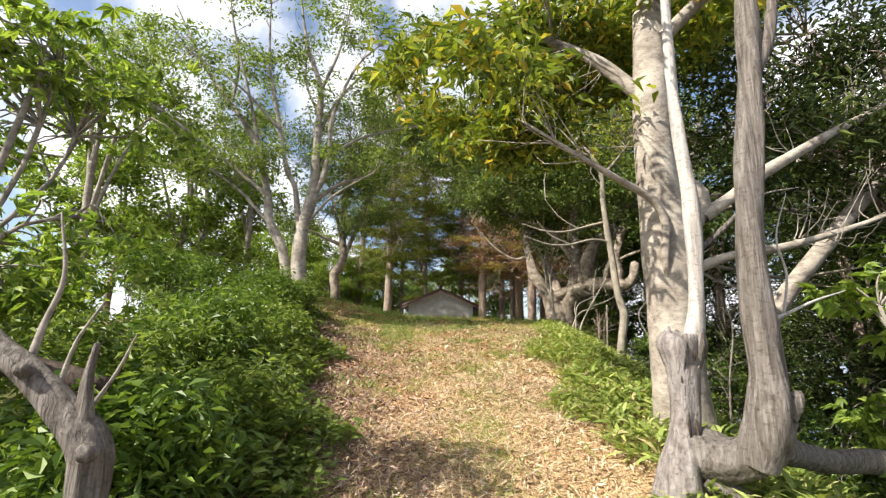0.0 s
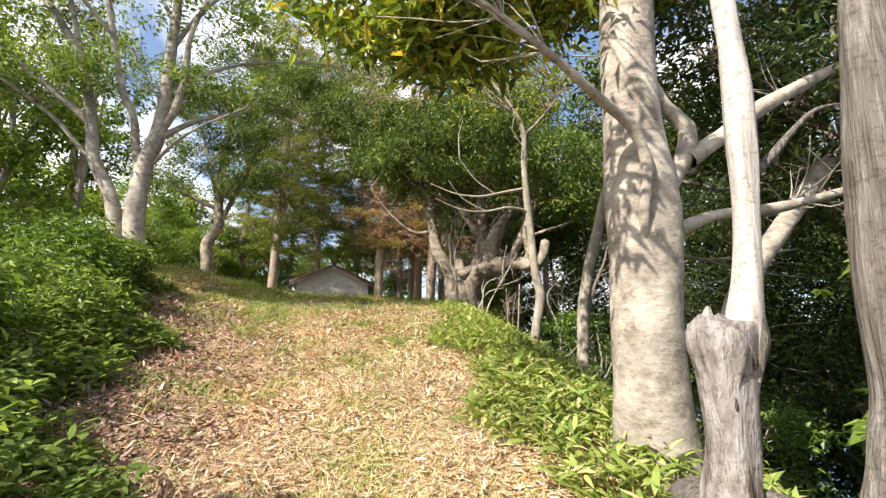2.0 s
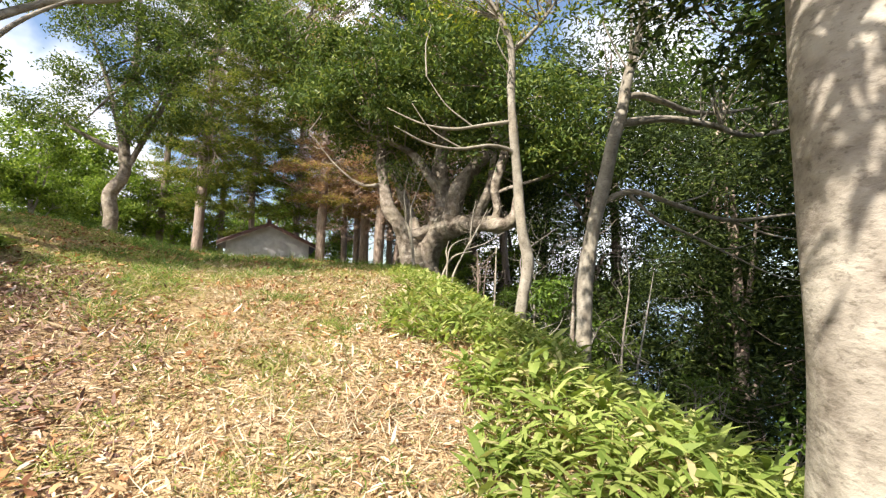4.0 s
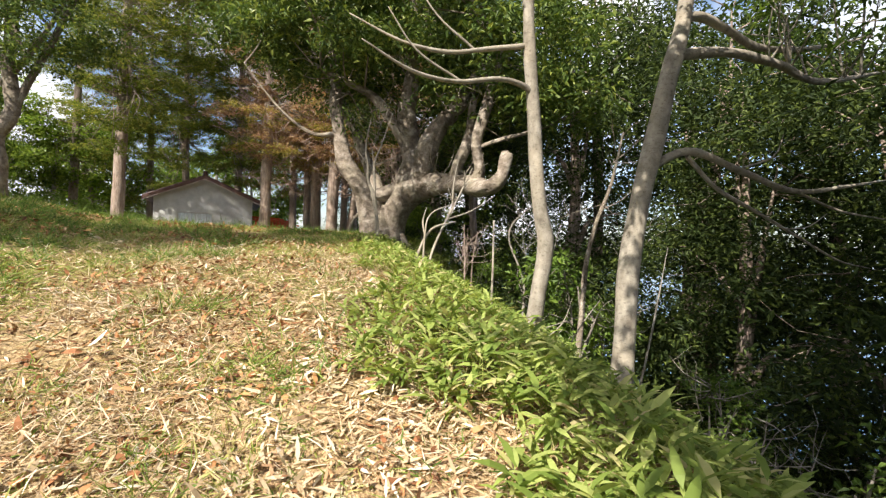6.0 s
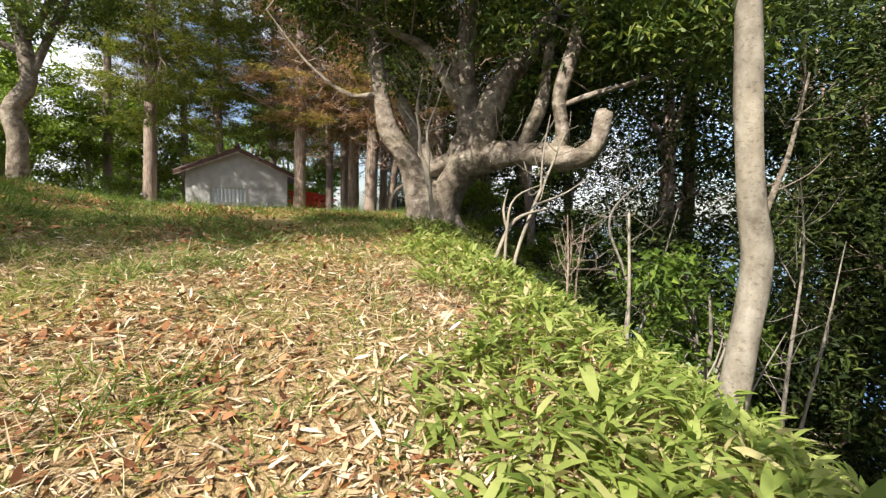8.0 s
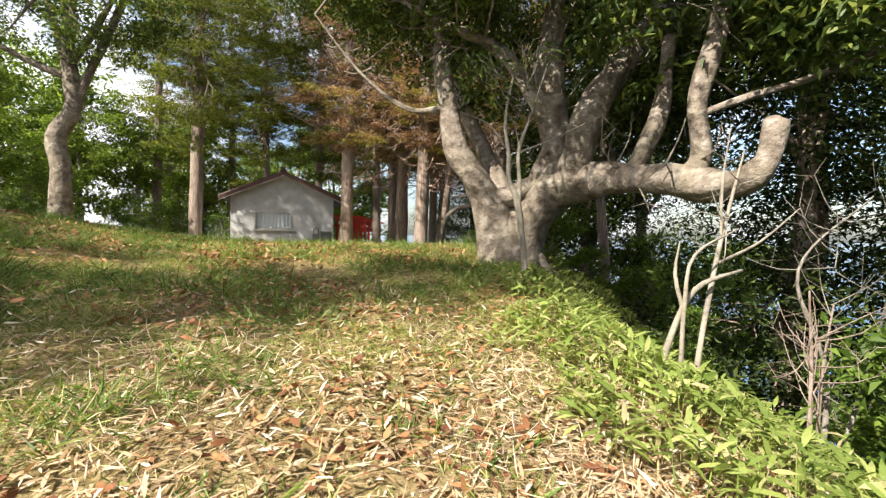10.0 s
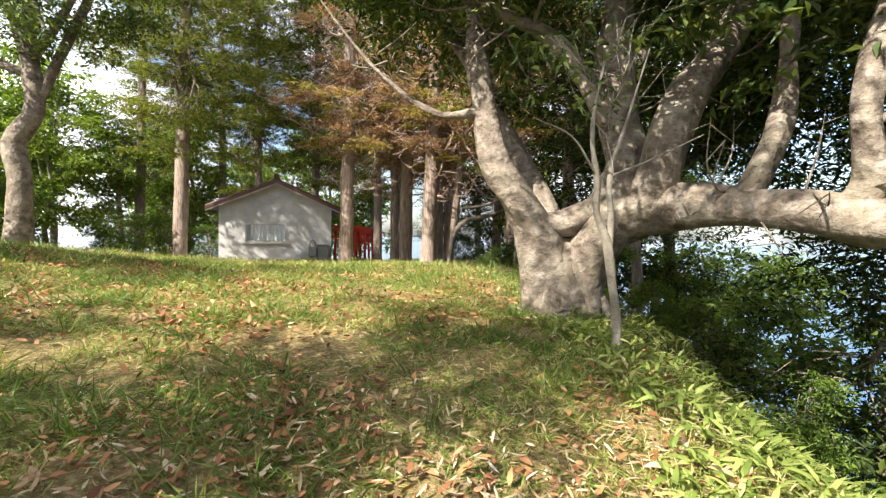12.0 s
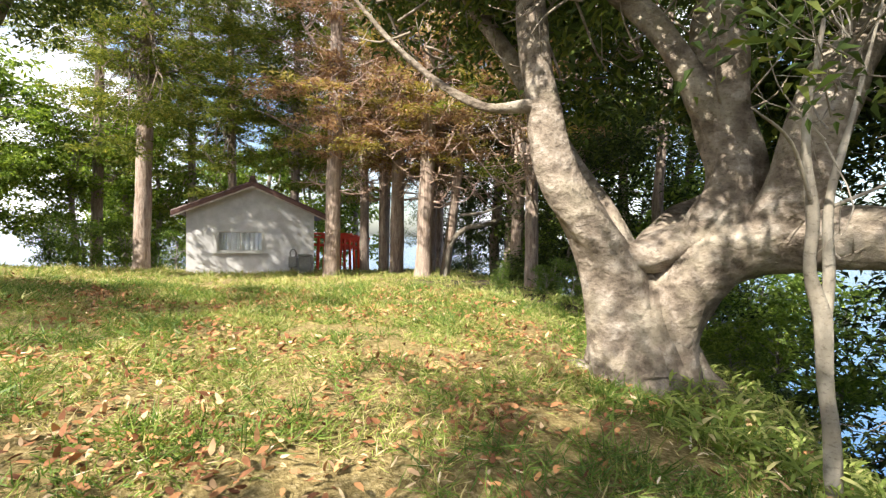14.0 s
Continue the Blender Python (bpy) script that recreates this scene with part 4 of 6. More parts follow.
def broadleaf(name, loc, trunk, blobs, clumps, per, leaf, material, seed, label, bark=BEECH, r=0.16, spread=0.26, twigs=90, group="", category="tree", palm=False):
    """A leafy tree or tall shrub: a forked trunk and a loose crown round it; blobs are relative to its foot."""
    x, y, z = loc
    t = thing(name, (x, y, z), label, category, group)
    rng = np.random.default_rng(seed)
    A = [(x, y, z - 0.5, r * 1.2), (x, y, z + 0.1, r)] + [(x + a, y + b, z + c, r * k) for a, b, c, k in trunk]
    obs = [limb("trunk", A, bark, None, 10, 0.25, 0.08, 0.25, seed)]
    s = smooth_line(A, 0.3)
    L = []
    for b in blobs:
        e = np.array([x + b[0], y + b[1], z + b[2]])
        p = s[min(len(s) - 1, int(len(s) * rng.uniform(0.35, 0.8)))]
        m = p[:3] + (e - p[:3]) * 0.5 + rng.normal(0, 0.15, 3)
        L.append([(*p[:3], p[3] * 0.6), (*m, p[3] * 0.45), (*e, 0.015)])
        obs.append(limb("limb", L[-1], bark, None, 6, 0.3, 0.06, 0, seed + len(L)))
    hang(t, *obs)
    roots = np.vstack([on_line(p, 8, 0.2) for p in L])
    crown(t, rng, [(x + b[0], y + b[1], z + b[2], *b[3:]) for b in blobs], clumps, per, spread, leaf[0], leaf[1], material, 0.5, 0.3, roots, 0.02, twigs, bark, palm=palm)
    return t


beech()
dead_twin()
thin_trees()
oak()
left_tree()

GREEN_CROWN = [(0.3, 0.2, 14.8, 2.0, 1.0), (-0.3, 0, 16.4, 1.5, 1.0), (0, 0, 8.0, 2.6, 0.8), (0.6, 0.3, 9.6, 2.5, 0.8), (-0.5, 0, 11.2, 2.2, 0.9), (0, 0, 13.0, 1.7, 1.0), (-1.6, 0.2, 6.4, 1.7, 0.5), (1.5, -0.3, 5.4, 1.6, 0.5), (-1.2, -0.4, 4.2, 1.2, 0.35)]
WIDE_CROWN = [(0.3, -2.2, 5.8, 1.5, 0.4), (-0.2, -2.6, 4.4, 1.1, 0.35), (0, 0, 6.6, 2.6, 0.6), (1.4, 0.3, 8.2, 3.2, 0.7), (-1.4, 0, 9.0, 3.2, 0.8), (0.6, 0.4, 10.6, 3.6, 0.9), (-0.6, 0, 12.4, 3.4, 0.9), (0.8, 0, 14.2, 3.2, 1.0), (-0.4, 0, 16.2, 3.8, 1.0), (0.5, 0, 18.4, 3.8, 1.1), (-0.3, 0, 20.6, 3.2, 1.1), (0, 0, 22.6, 2.2, 1.0), (3.4, 0, 16.4, 2.3, 0.8), (3.9, -0.4, 18.8, 2.5, 0.9), (2.8, 0, 13.8, 1.9, 0.7), (2.2, 0, 11.4, 1.6, 0.6)]
RUST_CROWN = [(0.2, 0, 13.8, 1.9, 1.1), (-0.2, 0, 15.4, 1.5, 1.0), (0, 0, 6.6, 2.0, 1.0), (0.6, 0.2, 8.2, 2.2, 1.1), (-0.5, 0, 10.0, 2.1, 1.1), (0.2, 0.2, 12.0, 1.8, 1.1), (-0.9, 0, 5.2, 1.4, 0.6), (0.8, -0.6, 4.5, 1.2, 0.45), (-1.2, -0.8, 6.2, 1.4, 0.6)]
for i, (px, py, r, top, lean, kind) in enumerate([
        (-4.38, 36.0, 0.31, 23, 0.5, "w"), (2.6, 31.5, 0.28, 17, 0.2, "r"), (5.48, 33.7, 0.3, 17, 0.1, "r"), (5.8, 30.8, 0.3, 17, 0.4, "r"),
        (5.3, 35.5, 0.22, 17, -0.2, "r"), (4.65, 36.8, 0.23, 18, -0.2, "g"), (6.8, 31.2, 0.19, 16, 1.8, "r"), (1.5, 41.5, 0.26, 23, 0.3, "w"),
        (7.4, 35.0, 0.22, 17, 0.2, "r"), (-1.6, 42.5, 0.24, 23, -0.4, "w"), (8.6, 29.0, 0.22, 17, 0.3, "g"), (3.4, 42.0, 0.22, 17, 0.2, "r"),
        (-7.5, 41.0, 0.26, 18, 0.3, "g"), (-4.0, 45.0, 0.25, 18, -0.2, "g"), (6.2, 39.5, 0.24, 18, 0.2, "g"), (8.8, 38.0, 0.22, 17, 0.1, "r"), (7.8, 26.5, 0.2, 16, -0.3, "r"), (9.6, 31.5, 0.2, 17, 0.2, "r")]):
    rust = kind == "r"
    pine("pine_tree", (px, py, H(px, py)), top, r, lean, RUST_CROWN if rust else WIDE_CROWN if kind == "w" else GREEN_CROWN, 100 + i, L_RUST if rust else L_PINE,
         "tall pine with rusty dying needles and bare branches" if rust else "tall pine with flat sprays of green needles", 66 if rust else 20)

# curved tree at the left of the clearing
broadleaf("curved_tree", (-6.8, 28.7, H(-6.8, 28.7)), [(0.1, 0, 2.0, 0.9), (-0.05, 0, 3.1, 0.82), (0.45, 0, 4.1, 0.75), (0.3, 0, 6.1, 0.6), (0.5, 0, 9.0, 0.4), (0.4, 0, 12.5, 0.15)],
          [(-1, 0, 8, 2.2, 2, 1.1), (1.6, 0, 7.2, 2, 2, 1.0), (0.4, 0, 9.6, 2.4, 2.2, 1.3), (-2.6, 0, 6.4, 1.6, 1.6, 0.8), (2.4, -0.6, 9.0, 1.8, 1.8, 1.0), (1.6, 0.5, 12.0, 2.8, 2.6, 1.4), (-1.8, 0, 11.6, 2.6, 2.4, 1.4), (0.3, 0.3, 14.0, 2.4, 2.4, 1.3), (1.0, -0.5, 6.0, 2.0, 1.6, 0.5), (-1.2, -0.4, 6.0, 1.8, 1.6, 0.5), (3.0, 0, 7.4, 1.8, 1.6, 0.6), (2.6, 0, 10.8, 2.2, 2.0, 1.2), (3.4, 0.4, 13.2, 2.2, 2.0, 1.2)], 1350, 27, (0.16, 0.065), L_OAK, 51, "crooked tree with a spreading dark green crown", OAK, 0.34)

RIGHT_BLOBS = [(-1.0, 0, 1.6, 1.9, 2.0, 1.2), (0.8, 0.6, 2.8, 2.2, 2.2, 1.3), (-0.4, -0.4, 4.6, 2.5, 2.5, 1.5), (0.8, 0.4, 6.6, 2.5, 2.5, 1.6), (-0.6, 0, 8.6, 2.3, 2.3, 1.5), (0.3, 0, 10.4, 1.8, 1.8, 1.2)]
first = None
for i, (px, py, turn, s) in enumerate([(12.6, 7.4, 0, 1.0), (11.6, 13.0, 80, 1.0), (8.8, 3.2, 200, 1.0), (12.5, 10.5, 260, 1.3), (10.5, 17.6, 140, 1.1), (13.0, 15.0, 310, 1.35),
                                     (10.5, 28.0, 20, 1.15), (12.5, 5.0, 170, 1.3), (10.0, 33.5, 220, 1.1), (16.5, 18.0, 60, 1.6), (15.5, 13.0, 130, 1.4), (9.4, 40.5, 200, 0.8), (12.2, 42, 60, 1.0),
                                     (17.0, 12.0, 45, 1.6), (15, 28, 280, 1.3)]):
    if first is None:
        first = broadleaf("evergreen_tree", (px, py, H(px, py)), [(0.2, 0, 2, 0.9), (0, 0.1, 5, 0.7), (0.2, 0, 9, 0.3)], RIGHT_BLOBS, 900, 28, (0.145, 0.05), L_DARK, 61,
                          "dense dark evergreen tree on the steep slope", PINE, 0.22, 0.26, 60, "evergreens on the slope")
    else:
        copy_thing(first, pose(px, py, H(px, py), 0, 0, turn) @ Matrix.Scale(s, 4))
HIGH_BLOBS = [(-0.6, -0.4, 7.0, 2.3, 2.3, 0.9), (0.9, 0.5, 8.6, 2.4, 2.4, 1.0), (-0.5, 0.2, 10.4, 2.4, 2.4, 1.1), (0.3, 0, 12.2, 1.8, 1.8, 1.0)]
first = None
for px, py, turn, s in [(11.0, 25.0, 40, 1.0), (12.5, 28.5, 250, 1.2), (12.6, 18.8, 130, 1.2)]:
    if first is None:
        first = broadleaf("tall_evergreen", (px, py, H(px, py)), [(0.2, 0, 2, 0.9), (0, 0.1, 5, 0.75), (0.2, 0, 9, 0.4), (0.1, 0, 12, 0.15)], HIGH_BLOBS, 300, 34, (0.16, 0.066), L_DARK, 62,
                          "tall dark evergreen with a bare lower trunk on the slope", PINE, 0.2, 0.28, 60, "tall evergreens on the slope")
    else:
        copy_thing(first, pose(px, py, H(px, py), 0, 0, turn) @ Matrix.Scale(s, 4))
broadleaf("overhanging_tree", (9.6, 6.6, H(9.6, 6.6)), [(-0.3, 0.2, 2.6, 0.9), (-1.0, 0.4, 5.4, 0.75), (-1.9, 0.5, 8.2, 0.5), (-2.2, 0.5, 11.2, 0.2)],
          [(-3.4, 0.0, 8.8, 1.8, 1.8, 0.8), (-2.0, 1.0, 8.2, 1.8, 1.8, 0.8), (-3.8, 1.2, 10.2, 2.0, 1.8, 1.0), (-2.2, -0.2, 10.0, 2.0, 1.8, 1.0), (-3.0, 1.0, 11.8, 2.2, 2.2, 1.1), (-1.2, -1.0, 8.4, 1.6, 1.4, 0.7), (-2.6, -1.4, 9.2, 1.6, 1.4, 0.7), (0.6, 0.4, 6.6, 1.6, 1.4, 0.8)],
          900, 26, (0.15, 0.05), L_DARK, 63, "dark evergreen tree spreading over the verge", PINE, 0.18, 0.24, 200)
SLOPE_BLOBS = [(0, 0, 0.7, 1.0, 1.0, 0.7), (0.4, 0.3, 1.3, 0.8, 0.8, 0.5), (-0.5, 0.2, 1.2, 0.7, 0.7, 0.5), (0.1, -0.2, 1.9, 0.7, 0.7, 0.4)]
first = None
for i, (px, py, turn, s) in enumerate([(7.2, 9.0, 0, 0.9), (7.8, 11.2, 70, 0.9), (6.4, 6.2, 140, 0.7), (7.0, 13.4, 220, 1.2), (6.6, 16.6, 30, 0.5), (8.0, 15.2, 90, 0.7), (5.8, 4.0, 200, 1.0), (7.2, 19.4, 310, 0.35),
                                     (6.4, 22.4, 120, 0.35), (8.8, 17.6, 260, 0.7), (6.9, 24.0, 45, 0.4), (5.6, 1.6, 90, 1.0), (-5.5, 33.5, 20, 0.7), (-7.0, 35.0, 100, 0.9), (-3.6, 38.5, 200, 0.8), (-5.8, 39.0, 300, 1.0), (-9.0, 33.0, 50, 1.1), (-8.6, 30.5, 80, 1.0), (-5.0, 41.5, 10, 1.0), (8.2, 28.6, 120, 0.45), (6.9, 26.8, 60, 0.3), (9.3, 30.3, 0, 0.6), (5.9, 24.6, 30, 0.25), (6.4, 23.4, 200, 0.3)]):
    if first is None:
        first = broadleaf("shrub", (px, py, H(px, py)), [(0.1, 0, 0.5, 0.8), (0, 0.05, 1.2, 0.6), (0.1, 0, 1.8, 0.3)], SLOPE_BLOBS, 150, 20, (0.11, 0.055), L_MID, 65,
                          "leafy green shrub at the edge of the clearing", TWIG, 0.04, 0.16, 50, "shrubs of the hilltop", "shrub")
    else:
        copy_thing(first, pose(px, py, H(px, py), 0, 0, turn) @ Matrix.Scale(s, 4))

# lighter-leaved copies of the slope shrub; paler green stands in for sunlight
first = None
for i, (px, py, turn, s) in enumerate([(10.6, 22.6, 0, 1.0), (6.7, 19.2, 50, 0.4), (7.0, 21.2, 160, 0.7), (8.0, 14.2, 40, 1.0), (5.9, 20.6, 300, 0.5), (9.2, 20.6, 20, 0.9)]):
    if first is None:
        first = broadleaf("bright_shrub", (px, py, H(px, py)), [(0.1, 0, 0.5, 0.8), (0, 0.05, 1.2, 0.6), (0.1, 0, 1.8, 0.3)], SLOPE_BLOBS, 110, 22, (0.14, 0.07), L_FRESH, 67,
                          "light green shrub below the great limb, sunlight put into its leaf colour", TWIG, 0.04, 0.18, 50, "light green shrubs on the slope", "shrub")
    else:
        copy_thing(first, pose(px, py, H(px, py), 0, 0, turn) @ Matrix.Scale(s, 4))

# leafy trees at the left edge and behind the walker
LEFT_BLOBS = [(-0.6, 0, 2.2, 1.6, 1.6, 0.9), (0.8, 0.3, 3.4, 1.8, 1.7, 1.0), (-0.5, 0, 4.9, 2.0, 1.9, 1.1), (0.6, -0.2, 6.4, 1.7, 1.7, 1.0)]
first = None
# the copy at (-8.7, 16.2) is added to shade the left lawn
for i, (px, py, turn, s) in enumerate([(-13.5, 9.0, 0, 0.9), (-8.7, 16.2, 210, 0.95), (-12.5, 15.5, 70, 1.0), (-9.0, 20.0, 150, 1.0), (-10.5, 26.0, 220, 0.7), (-11.5, 33.0, 40, 0.75), (-8.0, 40.0, 100, 1.0),
                                     (-6.0, 46.0, 190, 1.3), (0.0, 50.0, 20, 1.7), (6.0, 48.0, 80, 1.6), (-13, 18, 300, 1.0), (-12.5, 40, 10, 1.4), (-3.0, 52, 120, 1.6), (-15, 27, 50, 0.8), (3, 55, 250, 1.8), (-9, 50, 330, 1.6), (-12, 36, 260, 1.25), (-10, 38, 110, 1.15), (-8.6, 34.5, 200, 0.75), (-10.2, 30.2, 20, 0.85), (-14, 23.5, 80, 0.9), (-11.8, 29.5, 240, 0.85), (-7.5, 46, 30, 1.5), (17, 24, 80, 1.1), (19, 28.5, 10, 1.3), (15.5, 27, 190, 0.95), (19, 21, 300, 1.0), (13.6, 29.5, 150, 1.5), (11.2, 31, 60, 1.1)]):
    if first is None:
        first = broadleaf("leafy_tree", (px, py, H(px, py)), [(0.2, 0, 1.5, 0.9), (-0.1, 0.1, 3.5, 0.7), (0.2, 0, 6, 0.3)], LEFT_BLOBS, 320, 20, (0.2, 0.095), L_FRESH, 71,
                          "leafy green tree at the edge of the hilltop", BEECH, 0.14, 0.2, 70, "leafy trees at the hill edge")
    else:
        copy_thing(first, pose(px, py, H(px, py), 0, 0, turn) @ Matrix.Scale(s, 4))

# tall airy trees added left of the clearing so their crowns dapple the grass
HIGH_AIRY = [(0, 0, 6.5, 1.4, 1.4, 0.6), (1.3, 0.8, 7.6, 1.3, 1.2, 0.6), (-1.2, 0.6, 7.4, 1.4, 1.3, 0.6), (0.4, -1.2, 8.4, 1.3, 1.2, 0.6), (-0.4, 0.8, 9.4, 1.4, 1.4, 0.7), (1.8, -0.6, 9.0, 1.1, 1.1, 0.5)]
first = None
for px, py, turn in [(-10.9, 13.4, 0), (-8.0, 18.6, 130), (-11.2, 19.4, 250)]:
    if first is None:
        first = broadleaf("dapple_tree", (px, py, H(px, py)), [(0.2, 0, 2, 0.9), (0, 0.1, 5, 0.7), (0.3, 0, 9, 0.25)], HIGH_AIRY, 190, 26, (0.14, 0.06), L_LIGHT, 73,
                          "tall slender tree with an airy light green crown, added to dapple the grass", BEECH, 0.14, 0.2, 80, "airy trees at the clearing edge")
    else:
        copy_thing(first, pose(px, py, H(px, py), 0, 0, turn))

broadleaf("maple_tree", (-3.3, 2.7, H(-3.3, 2.7)), [(0.1, 0, 0.9, 0.8), (0.3, 0.1, 1.7, 0.6), (0.5, 0.2, 3.2, 0.3)],
          [(0.75, 0.4, 2.1, 0.7, 0.6, 0.3), (0.55, 0.5, 2.75, 0.8, 0.65, 0.35), (0.5, 0.3, 3.2, 0.7, 0.6, 0.3), (0.1, 0.6, 1.6, 0.6, 0.6, 0.3)], 120, 10, (0.105, 0.044), L_FRESH, 81,
          "young maple with light green leaves overhanging the path", TWIG, 0.05, 0.16, 110, palm=True)

broadleaf("large_leaved_shrub", (4.0, 4.3, H(4.0, 4.3)), [(0.0, -0.1, 0.8, 0.9), (-0.1, -0.2, 1.6, 0.6), (-0.2, -0.3, 2.4, 0.3)],
          [(-0.15, -0.3, 1.7, 0.5, 0.5, 0.3), (-0.35, -0.4, 2.25, 0.45, 0.45, 0.3), (0.3, -0.2, 2.0, 0.5, 0.5, 0.3), (0.2, 0.1, 1.2, 0.6, 0.5, 0.3), (0.5, -0.1, 2.7, 0.5, 0.4, 0.25)], 46, 8, (0.17, 0.075), L_FRESH, 83,
          "shrub with large bright green toothed leaves", TWIG, 0.03, 0.13, 30, "", "shrub", True)

# ---- shed ----
def plain(name, colour, rough=0.6, var=0.25, scale=12.0, metal=0.0):
    m, n, l, b = mat(name, rough, 0.4)
    c = mix(n, l, var, colour, ramp(n, l, noise_tex(n, l, scale, 5.0), [(0.3, (0.25, 0.24, 0.22)), (0.7, (1, 1, 1))]), "MULTIPLY")
    l.new(c, b.inputs["Base Color"])
    b.inputs["Metallic"].default_value = metal
    return m


STUCCO = plain("grey_stucco", (0.50, 0.495, 0.505), 0.9, 0.35, 3.0)
TILE = plain("brown_roof_tile", (0.085, 0.042, 0.036), 0.6, 0.5, 9.0)
FASCIA = plain("weathered_fascia", (0.12, 0.06, 0.05), 0.7, 0.5, 8.0)
TRIM = plain("pale_weathered_trim", (0.40, 0.345, 0.31), 0.8, 0.4, 8.0)
ALU = plain("dull_aluminium", (0.45, 0.44, 0.42), 0.45, 0.2, 20, 0.6)
CURTAIN = plain("white_curtain", (0.72, 0.72, 0.74), 0.9, 0.15, 9)
GREY = plain("grey_painted_metal", (0.22, 0.22, 0.21), 0.5, 0.4, 10)
RED = plain("vermilion_paint", (0.75, 0.06, 0.02), 0.5, 0.25, 6)
DARKIN = plain("dark_inside", (0.04, 0.04, 0.04), 0.9, 0.1)


def glass():
    m, n, l, b = mat("window_glass", 0.05, 0.5)
    b.inputs["Transmission Weight"].default_value = 1.0
    b.inputs["Base Color"].default_value = (0.9, 0.93, 0.95, 1)
    return m


GLASS = glass()


def shed():
    x0, x1, y0, y1, z0, z1, za = -2.62, 2.2, 35.0, 40.5, 1.6, 4.66, 5.72
    xm = (x0 + x1) / 2
    t = thing("shed", (xm, y0, z0), "small grey stucco shed with a brown gabled roof", "shed")
    wx0, wx1, wz0, wz1 = -1.55, 0.22, 3.0, 3.88
    bm = bmesh.new()

    def gable(ya, yb):
        pts = [(x0, z1), (x1, z1), (xm, za)]
        a = [bm.verts.new((x, ya, z)) for x, z in pts]
        b = [bm.verts.new((x, yb, z)) for x, z in pts]
        bm.faces.new(a), bm.faces.new(b[::-1])
        for i in range(3):
            j = (i + 1) % 3
            bm.faces.new((a[i], a[j], b[j], b[i]))

    cx, cz = (x0, wx0, wx1, x1), (z0, wz0, wz1, z1)
    g = {(i, k, d): bm.verts.new((cx[i], y0 + 0.15 * d, cz[k])) for i in range(4) for k in range(4) for d in (0, 1)}
    top = [bm.verts.new((xm, y0 + 0.15 * d, za)) for d in (0, 1)]
    for d in (0, 1):
        for i in range(3):
            for k in range(3):
                if (i, k) != (1, 1):
                    bm.faces.new([g[i, k, d], g[i + 1, k, d], g[i + 1, k + 1, d], g[i, k + 1, d]])
        bm.faces.new([g[i, 3, d] for i in range(4)] + [top[d]])
    rims = [[(i, 0) for i in range(4)] + [(3, 1), (3, 2), (3, 3)], [(0, k) for k in range(4)], [(1, 1), (2, 1), (2, 2), (1, 2), (1, 1)]]
    for rim in rims:
        for a, b in zip(rim, rim[1:]):
            bm.faces.new([g[(*a, 0)], g[(*b, 0)], g[(*b, 1)], g[(*a, 1)]])
    for e in (0, 3):
        bm.faces.new([g[e, 3, 0], top[0], top[1], g[e, 3, 1]])
    obs = [part("front_wall", bm, STUCCO)]
    bm = bmesh.new()
    box(bm, (x0, y0 + 0.15, z0), (x0 + 0.15, y1, z1))
    obs.append(part("side_wall", bm, STUCCO))
    bm = bmesh.new()
    box(bm, (x1 - 0.15, y0 + 0.15, z0), (x1, y1, z1))
    obs.append(part("side_wall", bm, STUCCO))
    bm = bmesh.new()
    box(bm, (x0 + 0.15, y1 - 0.15, z0), (x1 - 0.15, y1, z1))
    gable(y1 - 0.15, y1)
    obs.append(part("back_wall", bm, STUCCO))
    slope = (za - z1) / (x1 - xm)
    for sgn in (-1, 1):
        # roof slope: a thick slab with rolled seams
        e = 0.48
        xe = (x1 + e) if sgn > 0 else (x0 - e)
        ze = z1 - slope * e
        bm = bmesh.new()
        for ya, yb, lift, th in [(y0 - 0.3, y1 + 0.4, 0.03, 0.10)]:
            p = [(xm, ya, za + lift), (xe, ya, ze + lift), (xe, yb, ze + lift), (xm, yb, za + lift)]
            lo = [bm.verts.new(q) for q in p]
            hi = [bm.verts.new((a, b, c + th)) for a, b, c in p]
            bm.faces.new(lo), bm.faces.new(hi[::-1])
            for i in range(4):
                j = (i + 1) % 4
                bm.faces.new((lo[i], lo[j], hi[j], hi[i]))
        roof = part("roof_slope", bm, TILE)
        obs.append(roof)
        for k in range(15):
            yy = y0 - 0.26 + k * (y1 - y0 + 0.64) / 14
            bm = bmesh.new()
            p = [(xm, za + 0.14), (xe, ze + 0.14)]
            v = [bm.verts.new((px, yy + o, pz + u)) for px, pz in p for o, u in ((-0.035, -0.02), (0, 0.045), (0.035, -0.02))]
            bm.faces.new((v[0], v[1], v[4], v[3])), bm.faces.new((v[1], v[2], v[5], v[4]))
            bm.faces.new((v[0], v[2], v[1])), bm.faces.new((v[3], v[4], v[5])), bm.faces.new((v[0], v[3], v[5], v[2]))
            obs.append(part("roof_seam", bm, TILE))
        bm = bmesh.new()
        p = [(xm, za - 0.04), (xe, ze - 0.04), (xe, ze + 0.1), (xm, za + 0.1)]
        a = [bm.verts.new((px, y0 - 0.345, pz)) for px, pz in p]
        b = [bm.verts.new((px, y0 - 0.305, pz)) for px, pz in p]
        bm.faces.new(a), bm.faces.new(b[::-1])
        for i in range(4):
            j = (i + 1) % 4
            bm.faces.new((a[i], a[j], b[j], b[i]))
        obs.append(part("bargeboard", bm, FASCIA))
        bm = bmesh.new()
        p = [(xm, za - 0.105), (xe, ze - 0.105), (xe, ze - 0.045), (xm, za - 0.045)]
        a = [bm.verts.new((px, y0 - 0.335, pz)) for px, pz in p]
